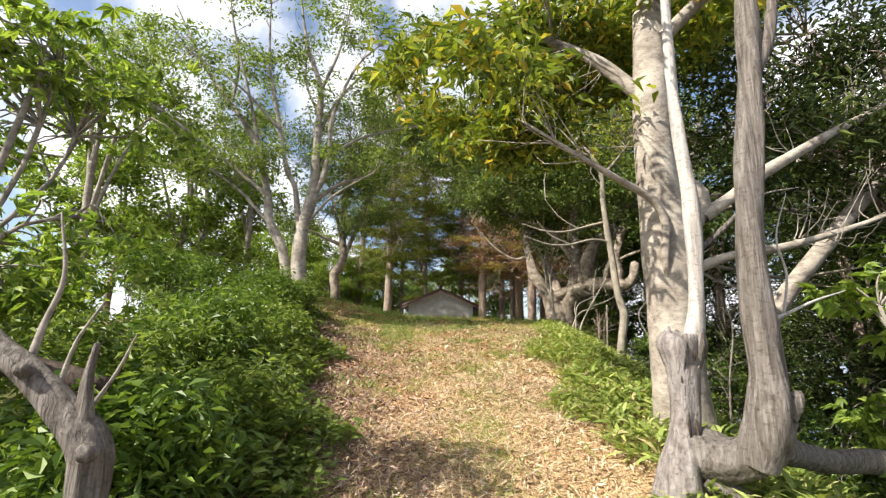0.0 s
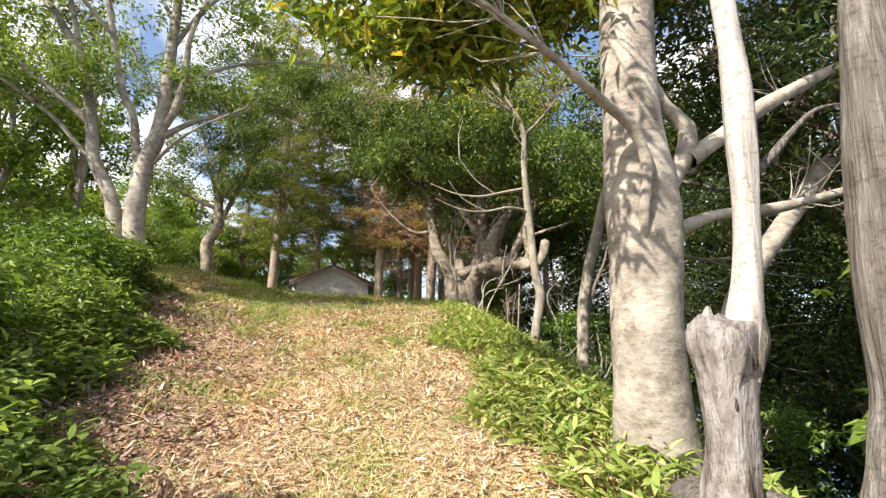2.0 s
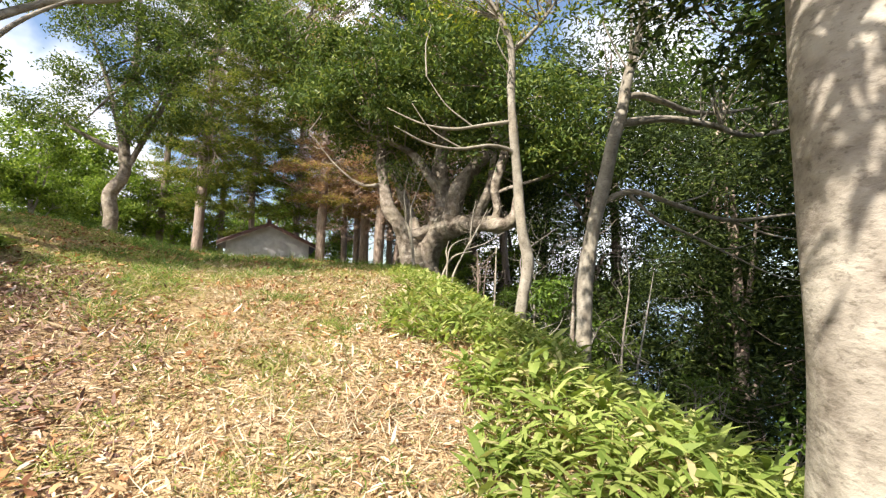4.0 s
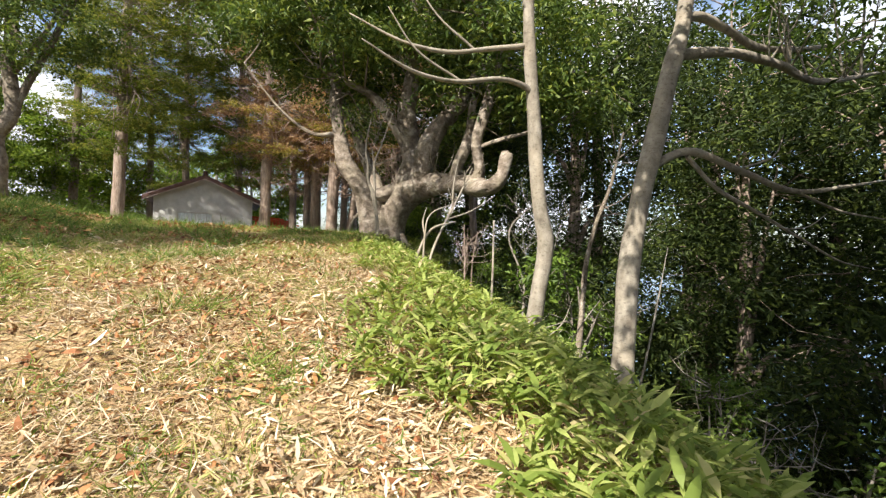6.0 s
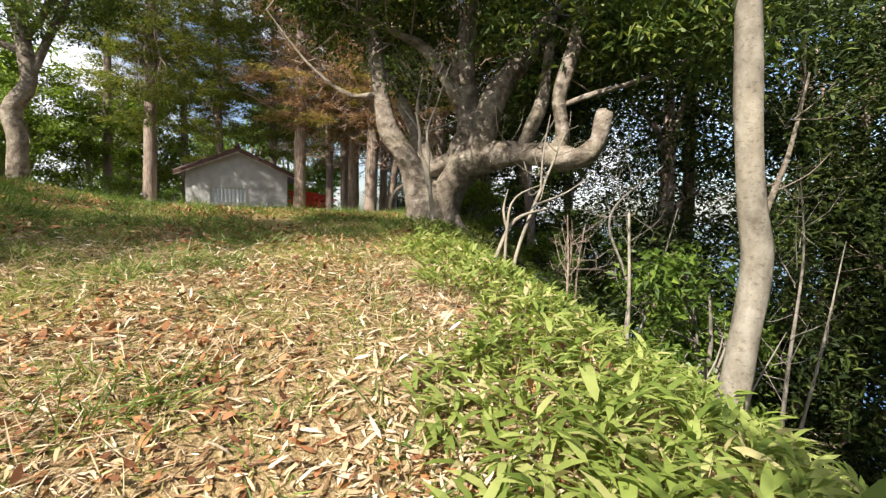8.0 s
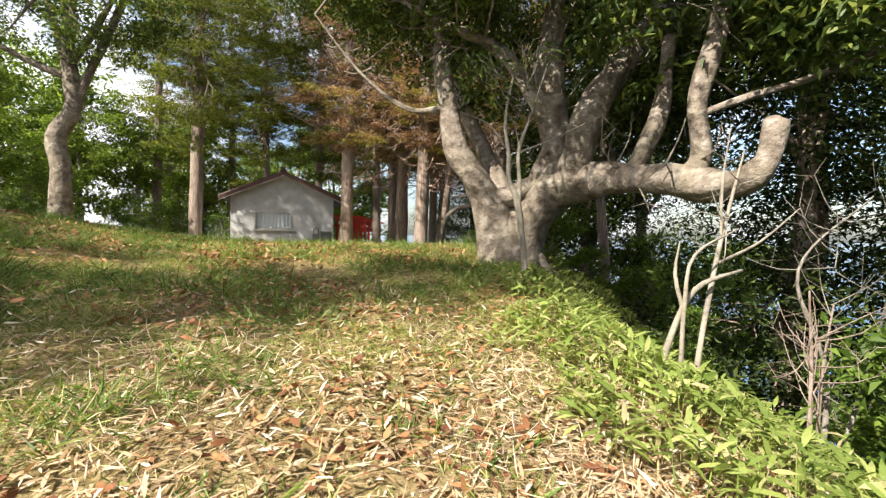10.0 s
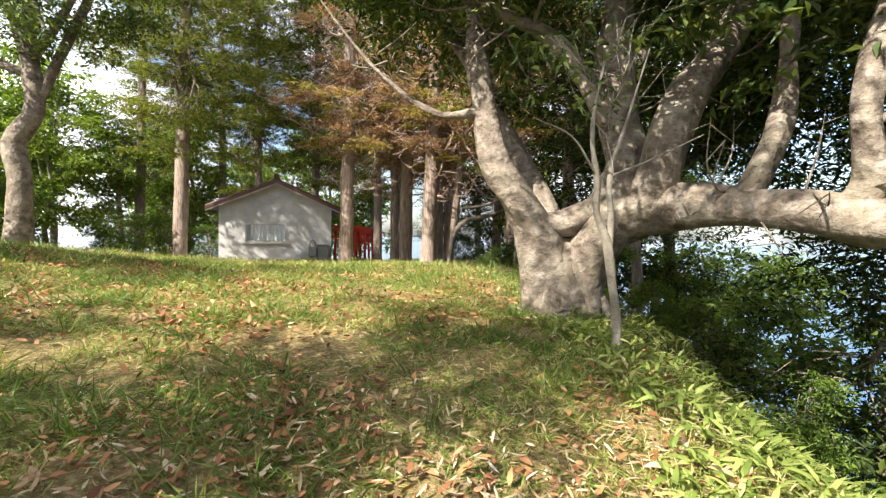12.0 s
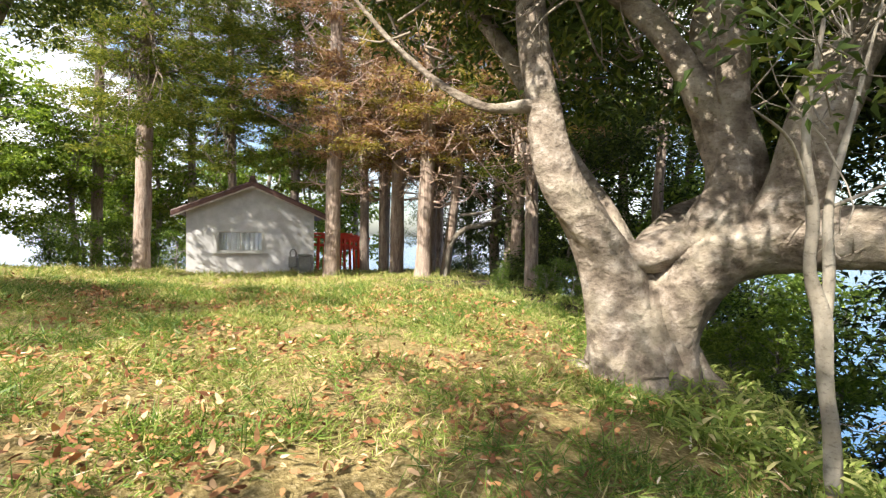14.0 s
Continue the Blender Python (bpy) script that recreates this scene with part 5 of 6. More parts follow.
        b = [bm.verts.new((px, y0 - 0.29, pz)) for px, pz in p]
        bm.faces.new(a), bm.faces.new(b[::-1])
        for i in range(4):
            j = (i + 1) % 4
            bm.faces.new((a[i], a[j], b[j], b[i]))
        obs.append(part("trim_board", bm, TRIM, None, "weathered pale trim board"))
    bm = bmesh.new()
    box(bm, (xm - 0.13, y0 - 0.36, za + 0.1), (xm + 0.13, y1 + 0.42, za + 0.24), 0.04)
    box(bm, (xm - 0.1, y0 - 0.4, za + 0.2), (xm + 0.1, y0 - 0.1, za + 0.36), 0.04)
    obs.append(part("ridge_cap", bm, TILE))
    bm = bmesh.new()
    box(bm, (x0 + 0.15, y0 + 0.2, z1 - 0.06), (x1 - 0.15, y1 - 0.2, z1))
    obs.append(part("inner_ceiling", bm, DARKIN))
    # window
    bm = bmesh.new()
    f = 0.045
    for lo, hi in (((wx0, wz0), (wx1, wz0 + f)), ((wx0, wz1 - f), (wx1, wz1)), ((wx0, wz0 + f), (wx0 + f, wz1 - f)), ((wx1 - f, wz0 + f), (wx1, wz1 - f))):
        box(bm, (lo[0], y0 - 0.025, lo[1]), (hi[0], y0 + 0.1, hi[1]))
    win = part("window", bm, ALU)
    obs.append(win)
    mid = (wx0 + wx1) / 2
    subs = []
    for k, (a, b) in enumerate(((wx0 + f, mid + 0.025), (mid - 0.025, wx1 - f))):
        yy = y0 + 0.02 + 0.035 * k
        bm = bmesh.new()
        for lo, hi in (((a, wz0 + f), (b, wz0 + f + 0.05)), ((a, wz1 - f - 0.04), (b, wz1 - f)), ((a, wz0 + f + 0.05), (a + 0.045, wz1 - f - 0.04)), ((b - 0.045, wz0 + f + 0.05), (b, wz1 - f - 0.04))):
            box(bm, (lo[0], yy, lo[1]), (hi[0], yy + 0.03, hi[1]))
        subs.append(part("sash", bm, ALU))
        bm = bmesh.new()
        box(bm, (a + 0.045, yy + 0.01, wz0 + f + 0.05), (b - 0.045, yy + 0.016, wz1 - f - 0.04))
        g = part("pane", bm, GLASS)
        g.visible_shadow = False
        subs.append(g)
    bm = bmesh.new()
    box(bm, (wx0 - 0.08, y0 - 0.09, wz0 - 0.06), (wx1 + 0.12, y0 + 0.02, wz0 - 0.003), 0.008)
    subs.append(part("sill", bm, ALU))
    # curtain in folds
    n = 90
    cx = np.linspace(wx0 + 0.02, wx1 - 0.02, n)
    cy = y0 + 0.24 + 0.03 * np.sin(cx * 34) + 0.01 * np.sin(cx * 71)
    v = np.vstack([np.stack([cx, cy, np.full(n, wz0 - 0.1)], 1), np.stack([cx, cy, np.full(n, wz1 + 0.05)], 1)])
    i = np.arange(n - 1)
    subs.append(mesh_ob("curtain", v, np.stack([i, i + 1, i + n + 1, i + n], 1), CURTAIN))
    hang(t, *obs)
    for s in subs:
        s.parent = win
        s.matrix_parent_inverse = Matrix.Translation(-t.location)
        s.matrix_parent_inverse = win.matrix_parent_inverse.inverted() @ Matrix.Translation(-t.location)
    # meter and tank against the wall
    g = thing("meter_box", (1.35, 34.8, H(1.35, 34.8)), "grey metal meter box with bent pipes on the shed wall", "meter box")
    z = 2.75
    bm = bmesh.new()
    box(bm, (1.18, 34.72, z - 0.35), (1.52, 34.985, z + 0.1), 0.02)
    a = part("case", bm, GREY)
    b = limb("pipe", [(1.25, 34.85, z + 0.05, 0.03), (1.25, 34.85, z + 0.3, 0.03), (1.35, 34.85, z + 0.4, 0.03), (1.46, 34.85, z + 0.3, 0.03), (1.46, 34.85, z + 0.05, 0.03)], GREY, None, 8, 0.05, 0)
    c = limb("pipe", [(1.3, 34.88, z - 0.3, 0.03), (1.3, 34.88, 1.9, 0.03)], GREY, None, 8, 0.2, 0)
    hang(g, a, b, c)
    g = thing("storage_bin", (1.82, 34.7, H(1.82, 34.7)), "dark grey lidded storage bin against the shed wall", "bin")
    zz = H(1.82, 34.7)
    bm = bmesh.new()
    box(bm, (1.58, 34.5, zz - 0.05), (2.06, 34.93, zz + 0.72), 0.03)
    a = part("body", bm, GREY)
    bm = bmesh.new()
    box(bm, (1.55, 34.47, zz + 0.722), (2.09, 34.95, zz + 0.8), 0.03)
    b = part("lid", bm, GREY)
    hang(g, a, b)


shed()


def torii(m, s):
    """A small shrine gate: two leaning posts, tie beam and double lintel."""
    t = thing("shrine_gate", (0, 0, 0), "small vermilion wooden shrine gate in a close row", "gate", "row of shrine gates")
    for sx in (-1, 1):
        o = limb("post", [(sx * 0.62, 0, -0.3, 0.075), (sx * 0.58, 0, 0.8, 0.07), (sx * 0.54, 0, 1.62, 0.065)], RED, t, 10, 0.4, 0)
    bm = bmesh.new()
    box(bm, (-0.82, -0.04, 1.2), (0.82, 0.04, 1.32), 0.01)
    part("tie_beam", bm, RED, t)
    bm = bmesh.new()
    box(bm, (-0.86, -0.07, 1.58), (0.86, 0.07, 1.67), 0.01)
    part("lower_lintel", bm, RED, t)
    bm = bmesh.new()
    box(bm, (-1.0, -0.09, 1.674), (1.0, 0.09, 1.77), 0.015)
    for v in bm.verts:
        v.co.z += 0.06 * v.co.x ** 2
    part("upper_lintel", bm, RED, t)
    bm = bmesh.new()
    box(bm, (-0.07, -0.03, 1.324), (0.07, 0.03, 1.576), 0.005)
    part("centre_strut", bm, RED, t)
    t.matrix_basis = m
    return t


g0 = None
for k in range(6):
    px, py = 2.98 + 0.32 * k, 36.7 + 0.62 * k
    m = pose(px, py, H(px, py) + 0.03, 0, 0, 28 + 3 * math.sin(k * 2.3)) @ Matrix.Scale(0.98 if k % 2 else 1.0, 4)
    if g0 is None:
        g0 = torii(m, 1)
    else:
        copy_thing(g0, pose(px, py, H(px, py) + 0.03, 0, 0, 28 + 3 * math.sin(k * 2.3)))

# ---- undergrowth ----
def strip_points(rng, n, xa, xb, ya, yb, keep):
    p = np.stack([rng.uniform(xa, xb, n), rng.uniform(ya, yb, n)], 1)
    p = p[keep(p[:, 0], p[:, 1])]
    return np.column_stack([p, height(p[:, 0], p[:, 1])])


BUSH = [(1, -1.1), (3, -1.25), (5, -1.45), (7, -2.0), (9, -2.6), (12, -3.4), (15, -5.5), (18, -7.5)]


def patchy(x, y, s, seed):
    return np.array([noise.noise((a * s + seed, b * s, seed * 0.37)) for a, b in zip(x, y)])


def sasa():
    rng = np.random.default_rng(5)
    p = strip_points(rng, 15000, 1.0, 7.5, 2.5, 24, lambda x, y: (x > table(RIGHT, y) - np.interp(y, (11, 14), (0.95, 0.45)) + 0.25 * np.sin(y * 1.7) - 0.15 * np.sin(y * 4.1)) & (x < table(RIGHT, y) + 2.2) & (rng.random(len(x)) < np.interp(y, (3, 13.5, 16, 20, 24), (1, 1, 0.6, 0.5, 0.15))))
    d_in = np.clip((p[:, 0] - table(RIGHT, p[:, 1]) + 1.1) / 0.6, 0.35, 1)
    hgt = rng.uniform(0.10, 0.36, len(p)) * d_in * np.interp(p[:, 1], (12, 15), (1, 0.6))
    per = 6
    n = len(p) * per
    base = np.repeat(p, per, 0)
    hh = np.repeat(hgt, per) * rng.uniform(0.55, 1.0, n)
    a = rng.uniform(0, 2 * np.pi, n)
    c = base + np.stack([np.cos(a) * 0.03, np.sin(a) * 0.03, hh], 1)
    d = unit(np.stack([np.cos(a), np.sin(a), rng.uniform(-0.2, 1.3, n)], 1))
    nrm = unit(np.stack([-np.cos(a) * 0.4, -np.sin(a) * 0.4, np.ones(n)], 1) + rng.normal(0, 0.3, (n, 3)))
    k = rng.uniform(0.45, 1.3, n) * np.interp(base[:, 1], (9, 12), (1, 0.72))
    v, f = lens_leaves(c, d, nrm, 0.19 * k, 0.042 * k, 0.12, 0.28)
    tagged(mesh_ob("bamboo_grass", v, f, L_SASA, smooth=False), "low bright green bamboo grass along the verge", "bamboo grass", kind="stuff")
    st = kites(p, unit(rng.normal(0, 0.15, p.shape) + (0, 0, 1)), unit(rng.normal(0, 1, p.shape)), hgt, np.full(len(p), 0.008), 0.0, 0.0)
    tagged(mesh_ob("bamboo_stems", *st, L_GRASS, smooth=False), "thin stalks of the low bamboo grass", "stalks", kind="stuff")


def bank_weeds():
    """Knee-high leafy weeds and bamboo grass that spill from the bank onto the path's edge."""
    rng = np.random.default_rng(15)
    p = strip_points(rng, 5200, -5.5, -0.6, 1.6, 13.5, lambda x, y: (x < table(BUSH, y) + 0.25 + 0.3 * np.sin(y * 1.6) + 0.2 * np.sin(y * 3.7)) & (x > table(BUSH, y) - 1.9))
    hgt = rng.uniform(0.15, 0.62, len(p)) * np.clip((table(BUSH, p[:, 1]) + 0.5 - p[:, 0]) / 0.8, 0.4, 1)
    per = 9
    n = len(p) * per
    base = np.repeat(p, per, 0)
    a = rng.uniform(0, 2 * np.pi, n)
    c = base + np.stack([np.cos(a) * 0.03, np.sin(a) * 0.03, np.repeat(hgt, per) * rng.uniform(0.3, 1.0, n)], 1)
    d = unit(np.stack([np.cos(a), np.sin(a), rng.uniform(-0.3, 1.0, n)], 1))
    nrm = unit(np.stack([-np.cos(a) * 0.4, -np.sin(a) * 0.4, np.ones(n)], 1) + rng.normal(0, 0.3, (n, 3)))
    k = rng.uniform(0.5, 1.3, n)
    v, f = lens_leaves(c, d, nrm, 0.15 * k, 0.042 * k * rng.uniform(0.8, 1.5, n), 0.12, 0.28)
    tagged(mesh_ob("bank_weeds", v, f, L_LIGHT, smooth=False), "knee-high green weeds and bamboo grass on the bank edge", "weeds", kind="stuff")


def bushes():
    """Knee- to shoulder-high bushes on the left bank."""
    rng = np.random.default_rng(6)
    for k, (x, y, w, h, m) in enumerate([(-2.3, 3.4, 0.9, 0.8, L_MID), (-2.5, 5.0, 1.0, 0.95, L_LIGHT), (-3.1, 6.6, 1.1, 1.05, L_MID), (-3.6, 8.2, 1.1, 1.1, L_LIGHT), (-4.2, 10.2, 1.2, 1.0, L_MID),
                                        (-4.4, 4.2, 1.2, 1.2, L_LIGHT), (-5.0, 6.4, 1.3, 1.4, L_LIGHT), (-5.8, 8.8, 1.4, 1.5, L_MID), (-6.6, 11.5, 1.4, 1.3, L_MID), (-7.0, 5.0, 1.6, 1.6, L_LIGHT), (-3.6, 2.2, 1.0, 0.8, L_MID), (-5.2, 12.6, 1.0, 0.8, L_MID), (-4.1, 11.9, 0.8, 0.6, L_LIGHT), (-5.9, 14.6, 1.0, 0.7, L_MID)]):
        z = H(x, y)
        t = thing("bush", (x, y, z), "dense leafy green bush on the bank beside the path", "bush", "bushes on the bank")
        c = blob_points(rng, [(x, y, z + h * 0.45, w, w, h * 0.6), (x + 0.3, y - 0.2, z + h * 0.75, w * 0.6, w * 0.6, h * 0.45), (x - 0.3, y + 0.3, z + h * 0.85, w * 0.5, w * 0.5, h * 0.45)], 190, 0.45)
        c[:, 2] = np.maximum(c[:, 2], height(c[:, 0], c[:, 1]) + 0.05)
        v, f = clump_leaves(rng, c, 24, 0.13, 0.12, 0.042, 0.7, 0.25)
        tw = twig_tubes(rng, [(x, y, z), (x + 0.2, y, z), (x - 0.2, y + 0.1, z)], c[::8], 0.012, 0.05)
        hang(t, tagged(mesh_ob("foliage", v, f, m, smooth=False), kind="stuff"), tagged(mesh_ob("fine_branching", *tw, TWIG), kind="stuff"))


def grass():
    rng = np.random.default_rng(7)

    def lawn(x, y):
        dens = np.interp(y, (3, 5, 9, 12, 15, 40), (0.06, 0.10, 0.26, 0.36, 0.62, 0.85))
        dens = dens * np.where(y < 12, np.interp(x, (-0.4, 1.6), (1.7, 0.45)), 1) * np.clip(0.85 + 2.6 * patchy(x, y, 0.8, 3.0) + 1.8 * patchy(x, y, 2.6, 6.0), 0.03, 3)
        dens = dens + 0.5 * np.exp(-((x - 0.6 - 0.25 * np.sin(y * 0.9)) / 0.45) ** 2) * (y < 12) * np.clip(0.5 + 1.6 * patchy(x, y, 1.4, 31.0), 0, 1.6)
        return (rng.random(len(x)) < dens) & (x > table(BUSH, y) - 0.3) & (x < table(RIGHT, y) + 1.2)

    def tufty(x, y):
        return (patchy(x, y, 1.1, 14.0) + 0.5 * patchy(x, y, 3.1, 2.0) > rng.uniform(-0.1, 0.4, len(x))) & (rng.random(len(x)) < np.interp(y, (6, 13, 16), (0.12, 0.4, 1))) & (x > table(BUSH, y) - 0.3) & (x < table(RIGHT, y) + 1.2)
    near = strip_points(rng, 84000, -8, 5.5, 3.5, 24.5, lawn)
    tuft = strip_points(rng, 34000, -8, 5.5, 5.0, 27, tufty)
    far = strip_points(rng, 11000, -12, 9, 22.5, 42, lambda x, y: ~((x > -2.7) & (x < 2.3) & (y > 34.9) & (y < 40.6)) & (patchy(x, y, 0.7, 8.0) > rng.uniform(-0.6, 0.3, len(x))))
    for name, p, per, hh, wid, lean, m, label in (
            ("grass", near, 6, 0.115, 0.008, 1.0, L_GRASS, "short uneven green and straw-coloured grass of the clearing"),
            ("tufted_grass", tuft, 8, 0.21, 0.009, 0.85, L_TUFT, "longer deep green tufts of grass in the clearing"),
            ("far_grass", far, 9, 0.19, 0.016, 0.8, L_GRASS, "uneven green and straw-coloured grass before the shed")):
        n = len(p) * per
        c = np.repeat(p, per, 0) + rng.normal(0, 0.035, (n, 3)) * (1, 1, 0)
        c[:, 2] = height(c[:, 0], c[:, 1]) - 0.008
        d = unit(rng.normal(0, lean, (n, 3)) * (1, 1, 0.2) + (0, 0, 0.75))
        nrm = unit(rng.normal(0, 1, (n, 3)) * (1, 1, 0.2) + (0, 0, 0.5))
        k = rng.uniform(0.35, 1.35, n) * np.interp(c[:, 1], (8, 14), (0.75, 1.0))
        k = k * np.clip(1 + 1.1 * np.repeat(patchy(p[:, 0], p[:, 1], 1.3, 11.0), per), 0.5, 1.5)
        v, f = kites(c, d, nrm, hh * k, np.full(n, wid), 0.1, 0.4, True)
        tagged(mesh_ob(name, v, f, m, smooth=False), label, "grass", kind="stuff")


def litter():
    rng = np.random.default_rng(8)

    def scatter(name, n, area, size, aspect, m, label, keep, tilt=0.3, grow=lambda y: 1.0):
        p = strip_points(rng, n, *area, keep)
        q = len(p)
        d = unit(rng.normal(0, 1, (q, 3)) * (1, 1, tilt))
        nrm = unit(rng.normal(0, tilt, (q, 3)) + (0, 0, 1))
        k = rng.uniform(0.5, 1.4, q)
        p[:, 2] += rng.uniform(0.004, 0.03, q) * np.interp(p[:, 1], (11, 15), (1, 2.6))
        k = k * grow(p[:, 1])
        v, f = lens_leaves(p, d, nrm, size * k, size * aspect * k, rng.uniform(-0.25, 0.3, q)[:, None], rng.uniform(-0.2, 0.3, q)[:, None])
        tagged(mesh_ob(name, v, f, m, smooth=False), label, "leaf litter", kind="stuff")

    def inside(x, y):
        return (x > table(BUSH, y) - 0.5) & (x < table(RIGHT, y) + 0.8)
    scatter("straw_litter", 120000, (-5, 4.6, 2.5, 17), 0.082, 0.17, L_LITTER, "dry pale straw and bamboo leaf litter", lambda x, y: inside(x, y) & (rng.random(len(x)) < np.interp(y, (3, 11, 14, 17), (1, 1, 0.3, 0.05)) * np.interp(x + 0.25 * np.sin(y), (-2.2, -0.1), (0.12, 1)) * (1 + 0.9 * patchy(x, y, 0.9, 9.0))))
    scatter("bamboo_leaf_litter", 52000, (-3.5, 4.6, 5.5, 17.5), 0.105, 0.17, L_STRAW, "long pale dead bamboo leaves lying on the path", lambda x, y: inside(x, y) & (rng.random(len(x)) < np.interp(y, (5.5, 8, 11.5, 14, 17), (0.15, 0.8, 0.8, 0.25, 0.05)) * np.clip(0.6 + 1.6 * patchy(x, y, 0.8, 4.0), 0.03, 2) * np.clip(0.4 + 0.45 * (x - 0.2), 0.06, 1)), 0.35, lambda y: np.interp(y, (6, 9.5, 12, 14), (0.75, 1.2, 1.15, 0.8)))
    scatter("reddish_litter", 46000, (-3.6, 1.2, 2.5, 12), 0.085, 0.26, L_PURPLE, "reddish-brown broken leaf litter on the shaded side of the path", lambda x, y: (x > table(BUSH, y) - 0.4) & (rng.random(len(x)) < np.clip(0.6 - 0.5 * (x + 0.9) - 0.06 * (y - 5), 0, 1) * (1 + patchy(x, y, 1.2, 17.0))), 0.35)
    scatter("fallen_leaves", 135000, (-9, 5, 2.5, 26), 0.082, 0.38, L_BROWN, "fallen rusty brown leaves", lambda x, y: inside(x, y) & (patchy(x, y, 0.7, 5.0) + 0.5 * patchy(x, y, 2.3, 7.0) > rng.uniform(-0.4, 0.75, len(x))) & (rng.random(len(x)) < np.interp(y, (6, 9, 12, 14, 26), (0.5, 1, 0.9, 0.75, 0.85))), 0.4, lambda y: np.interp(y, (5, 9), (0.55, 1.0)))
    scatter("dry_grass_strands", 190000, (-4.5, 4.2, 2.5, 14.5), 0.15, 0.034, L_STRAW, "thin dry straw strands lying on the path", lambda x, y: inside(x, y) & (rng.random(len(x)) < np.clip(0.5 + 1.3 * patchy(x, y, 1.0, 21.0), 0.05, 1) * np.interp(x + 0.3 * np.sin(y * 1.3), (-1.8, 0.0), (0.08, 1)) * np.interp(y, (3, 6, 11, 14), (0.7, 1, 1, 0.4))), 0.45)


def snags():
    rng = np.random.default_rng(91)
    for x, y, top in ((6.2, 14.2, 3.4), (6.6, 5.6, 3.0), (7.4, 12.6, 3.2)):
        z = H(x, y)
        t = thing("bare_shrub", (x, y, z), "leafless grey shrub with tangled bare twigs", "dead shrub", "bare shrubs under the trees")
        obs = [limb("stem", [(x, y, z - 0.2, 0.035), (x + 0.1, y, z + (top - z) * 0.4, 0.026), (x + rng.uniform(-0.5, 0.5), y + 0.1, z + (top - z) * 0.75, 0.016), (x + rng.uniform(-0.8, 0.8), y, top, 0.006)], TWIG, None, 7, 0.15, 0.1),
               limb("stem", [(x + 0.1, y, z - 0.1, 0.025), (x + 0.5, y - 0.1, z + (top - z) * 0.4, 0.02), (x + 0.9, y - 0.1, z + (top - z) * 0.8, 0.006)], TWIG, None, 7, 0.15, 0.1)]
        sprout(obs, rng, (x, y, z + 0.3), (x + 0.2, y, top), 0.007, 18, 0.9, TWIG)
        hang(t, *obs)
    z = H(3.9, 13.5)
    t = thing("dead_shrub", (3.9, 13.5, z), "bare dead shrub with pale forked branches", "dead shrub")
    obs = [limb("branch", [(3.86, 13.45, z - 0.2, 0.024), (3.92, 13.45, 2.1, 0.022), (4.3, 13.7, 2.72, 0.02), (4.62, 13.9, 3.15, 0.017), (5.0, 14.1, 3.74, 0.007)], THIN, None, 7, 0.1, 0.1),
           limb("branch", [(4.3, 13.7, 2.72, 0.015), (4.8, 13.75, 2.9, 0.012), (5.3, 13.8, 3.2, 0.005)], THIN, None, 6, 0.1, 0.1),
           limb("branch", [(3.8, 13.5, z - 0.2, 0.02), (3.82, 13.5, 2.45, 0.016), (3.95, 13.55, 2.8, 0.012), (4.4, 13.6, 3.0, 0.006)], THIN, None, 6, 0.1, 0.1),
           limb("branch", [(4.45, 13.8, 2.95, 0.014), (4.5, 13.85, 3.4, 0.01), (4.62, 13.9, 3.9, 0.004)], THIN, None, 6, 0.1, 0.1)]
    sprout(obs, rng, (4.1, 13.6, 2.4), (4.9, 14.0, 3.6), 0.007, 9, 0.5, THIN)
    hang(t, *obs)
    z = H(4.25, 12.9)
    t = thing("twiggy_shrub", (4.25, 12.9, z), "leafless reddish-brown twiggy shrub beside the verge", "dead shrub")
    obs = [limb("stem", [(4.25, 12.9, z - 0.1, 0.016), (4.26, 12.9, 2.0, 0.013), (4.24, 12.92, 2.6, 0.006)], PINE, None, 6, 0.1, 0.05),
           limb("stem", [(4.4, 12.95, z - 0.1, 0.013), (4.42, 12.95, 2.0, 0.01), (4.5, 12.95, 2.5, 0.005)], PINE, None, 6, 0.1, 0.05)]
    sprout(obs, rng, (4.25, 12.9, 1.6), (4.3, 12.9, 2.4), 0.006, 20, 0.55, PINE)
    hang(t, *obs)
    z = H(4.08, 11.8)
    t = thing("thin_pole", (4.08, 11.8, z), "thin upright bare stick on the verge", "stick")
    hang(t, limb("stick", [(4.06, 11.78, z - 0.15, 0.017), (4.1, 11.8, 1.8, 0.016), (4.19, 11.95, 2.62, 0.012)], THIN, None, 7, 0.2, 0.04))
    z = H(5.55, 11.75)
    t = thing("sapling", (5.55, 11.75, z), "slim leaning grey sapling on the slope", "sapling")
    obs = [limb("stem", [(5.75, 12.0, z - 0.4, 0.07), (5.85, 12.1, 0.45, 0.055), (5.92, 12.1, 1.2, 0.046), (5.98, 12.1, 2.0, 0.04), (6.15, 12.1, 2.65, 0.034), (6.45, 12.1, 3.3, 0.026), (6.7, 12.1, 4.2, 0.012)], OAK, None, 9, 0.12, 0.08, 0.2)]
    sprout(obs, rng, (6.0, 12.1, 2.1), (6.6, 12.1, 4.0), 0.009, 8, 0.8, OAK)
    hang(t, *obs)
    z = H(4.5, 11.2)
    t = thing("brushwood", (4.5, 11.2, z), "tangle of pale dead sticks on the slope edge", "brushwood")
    obs = []
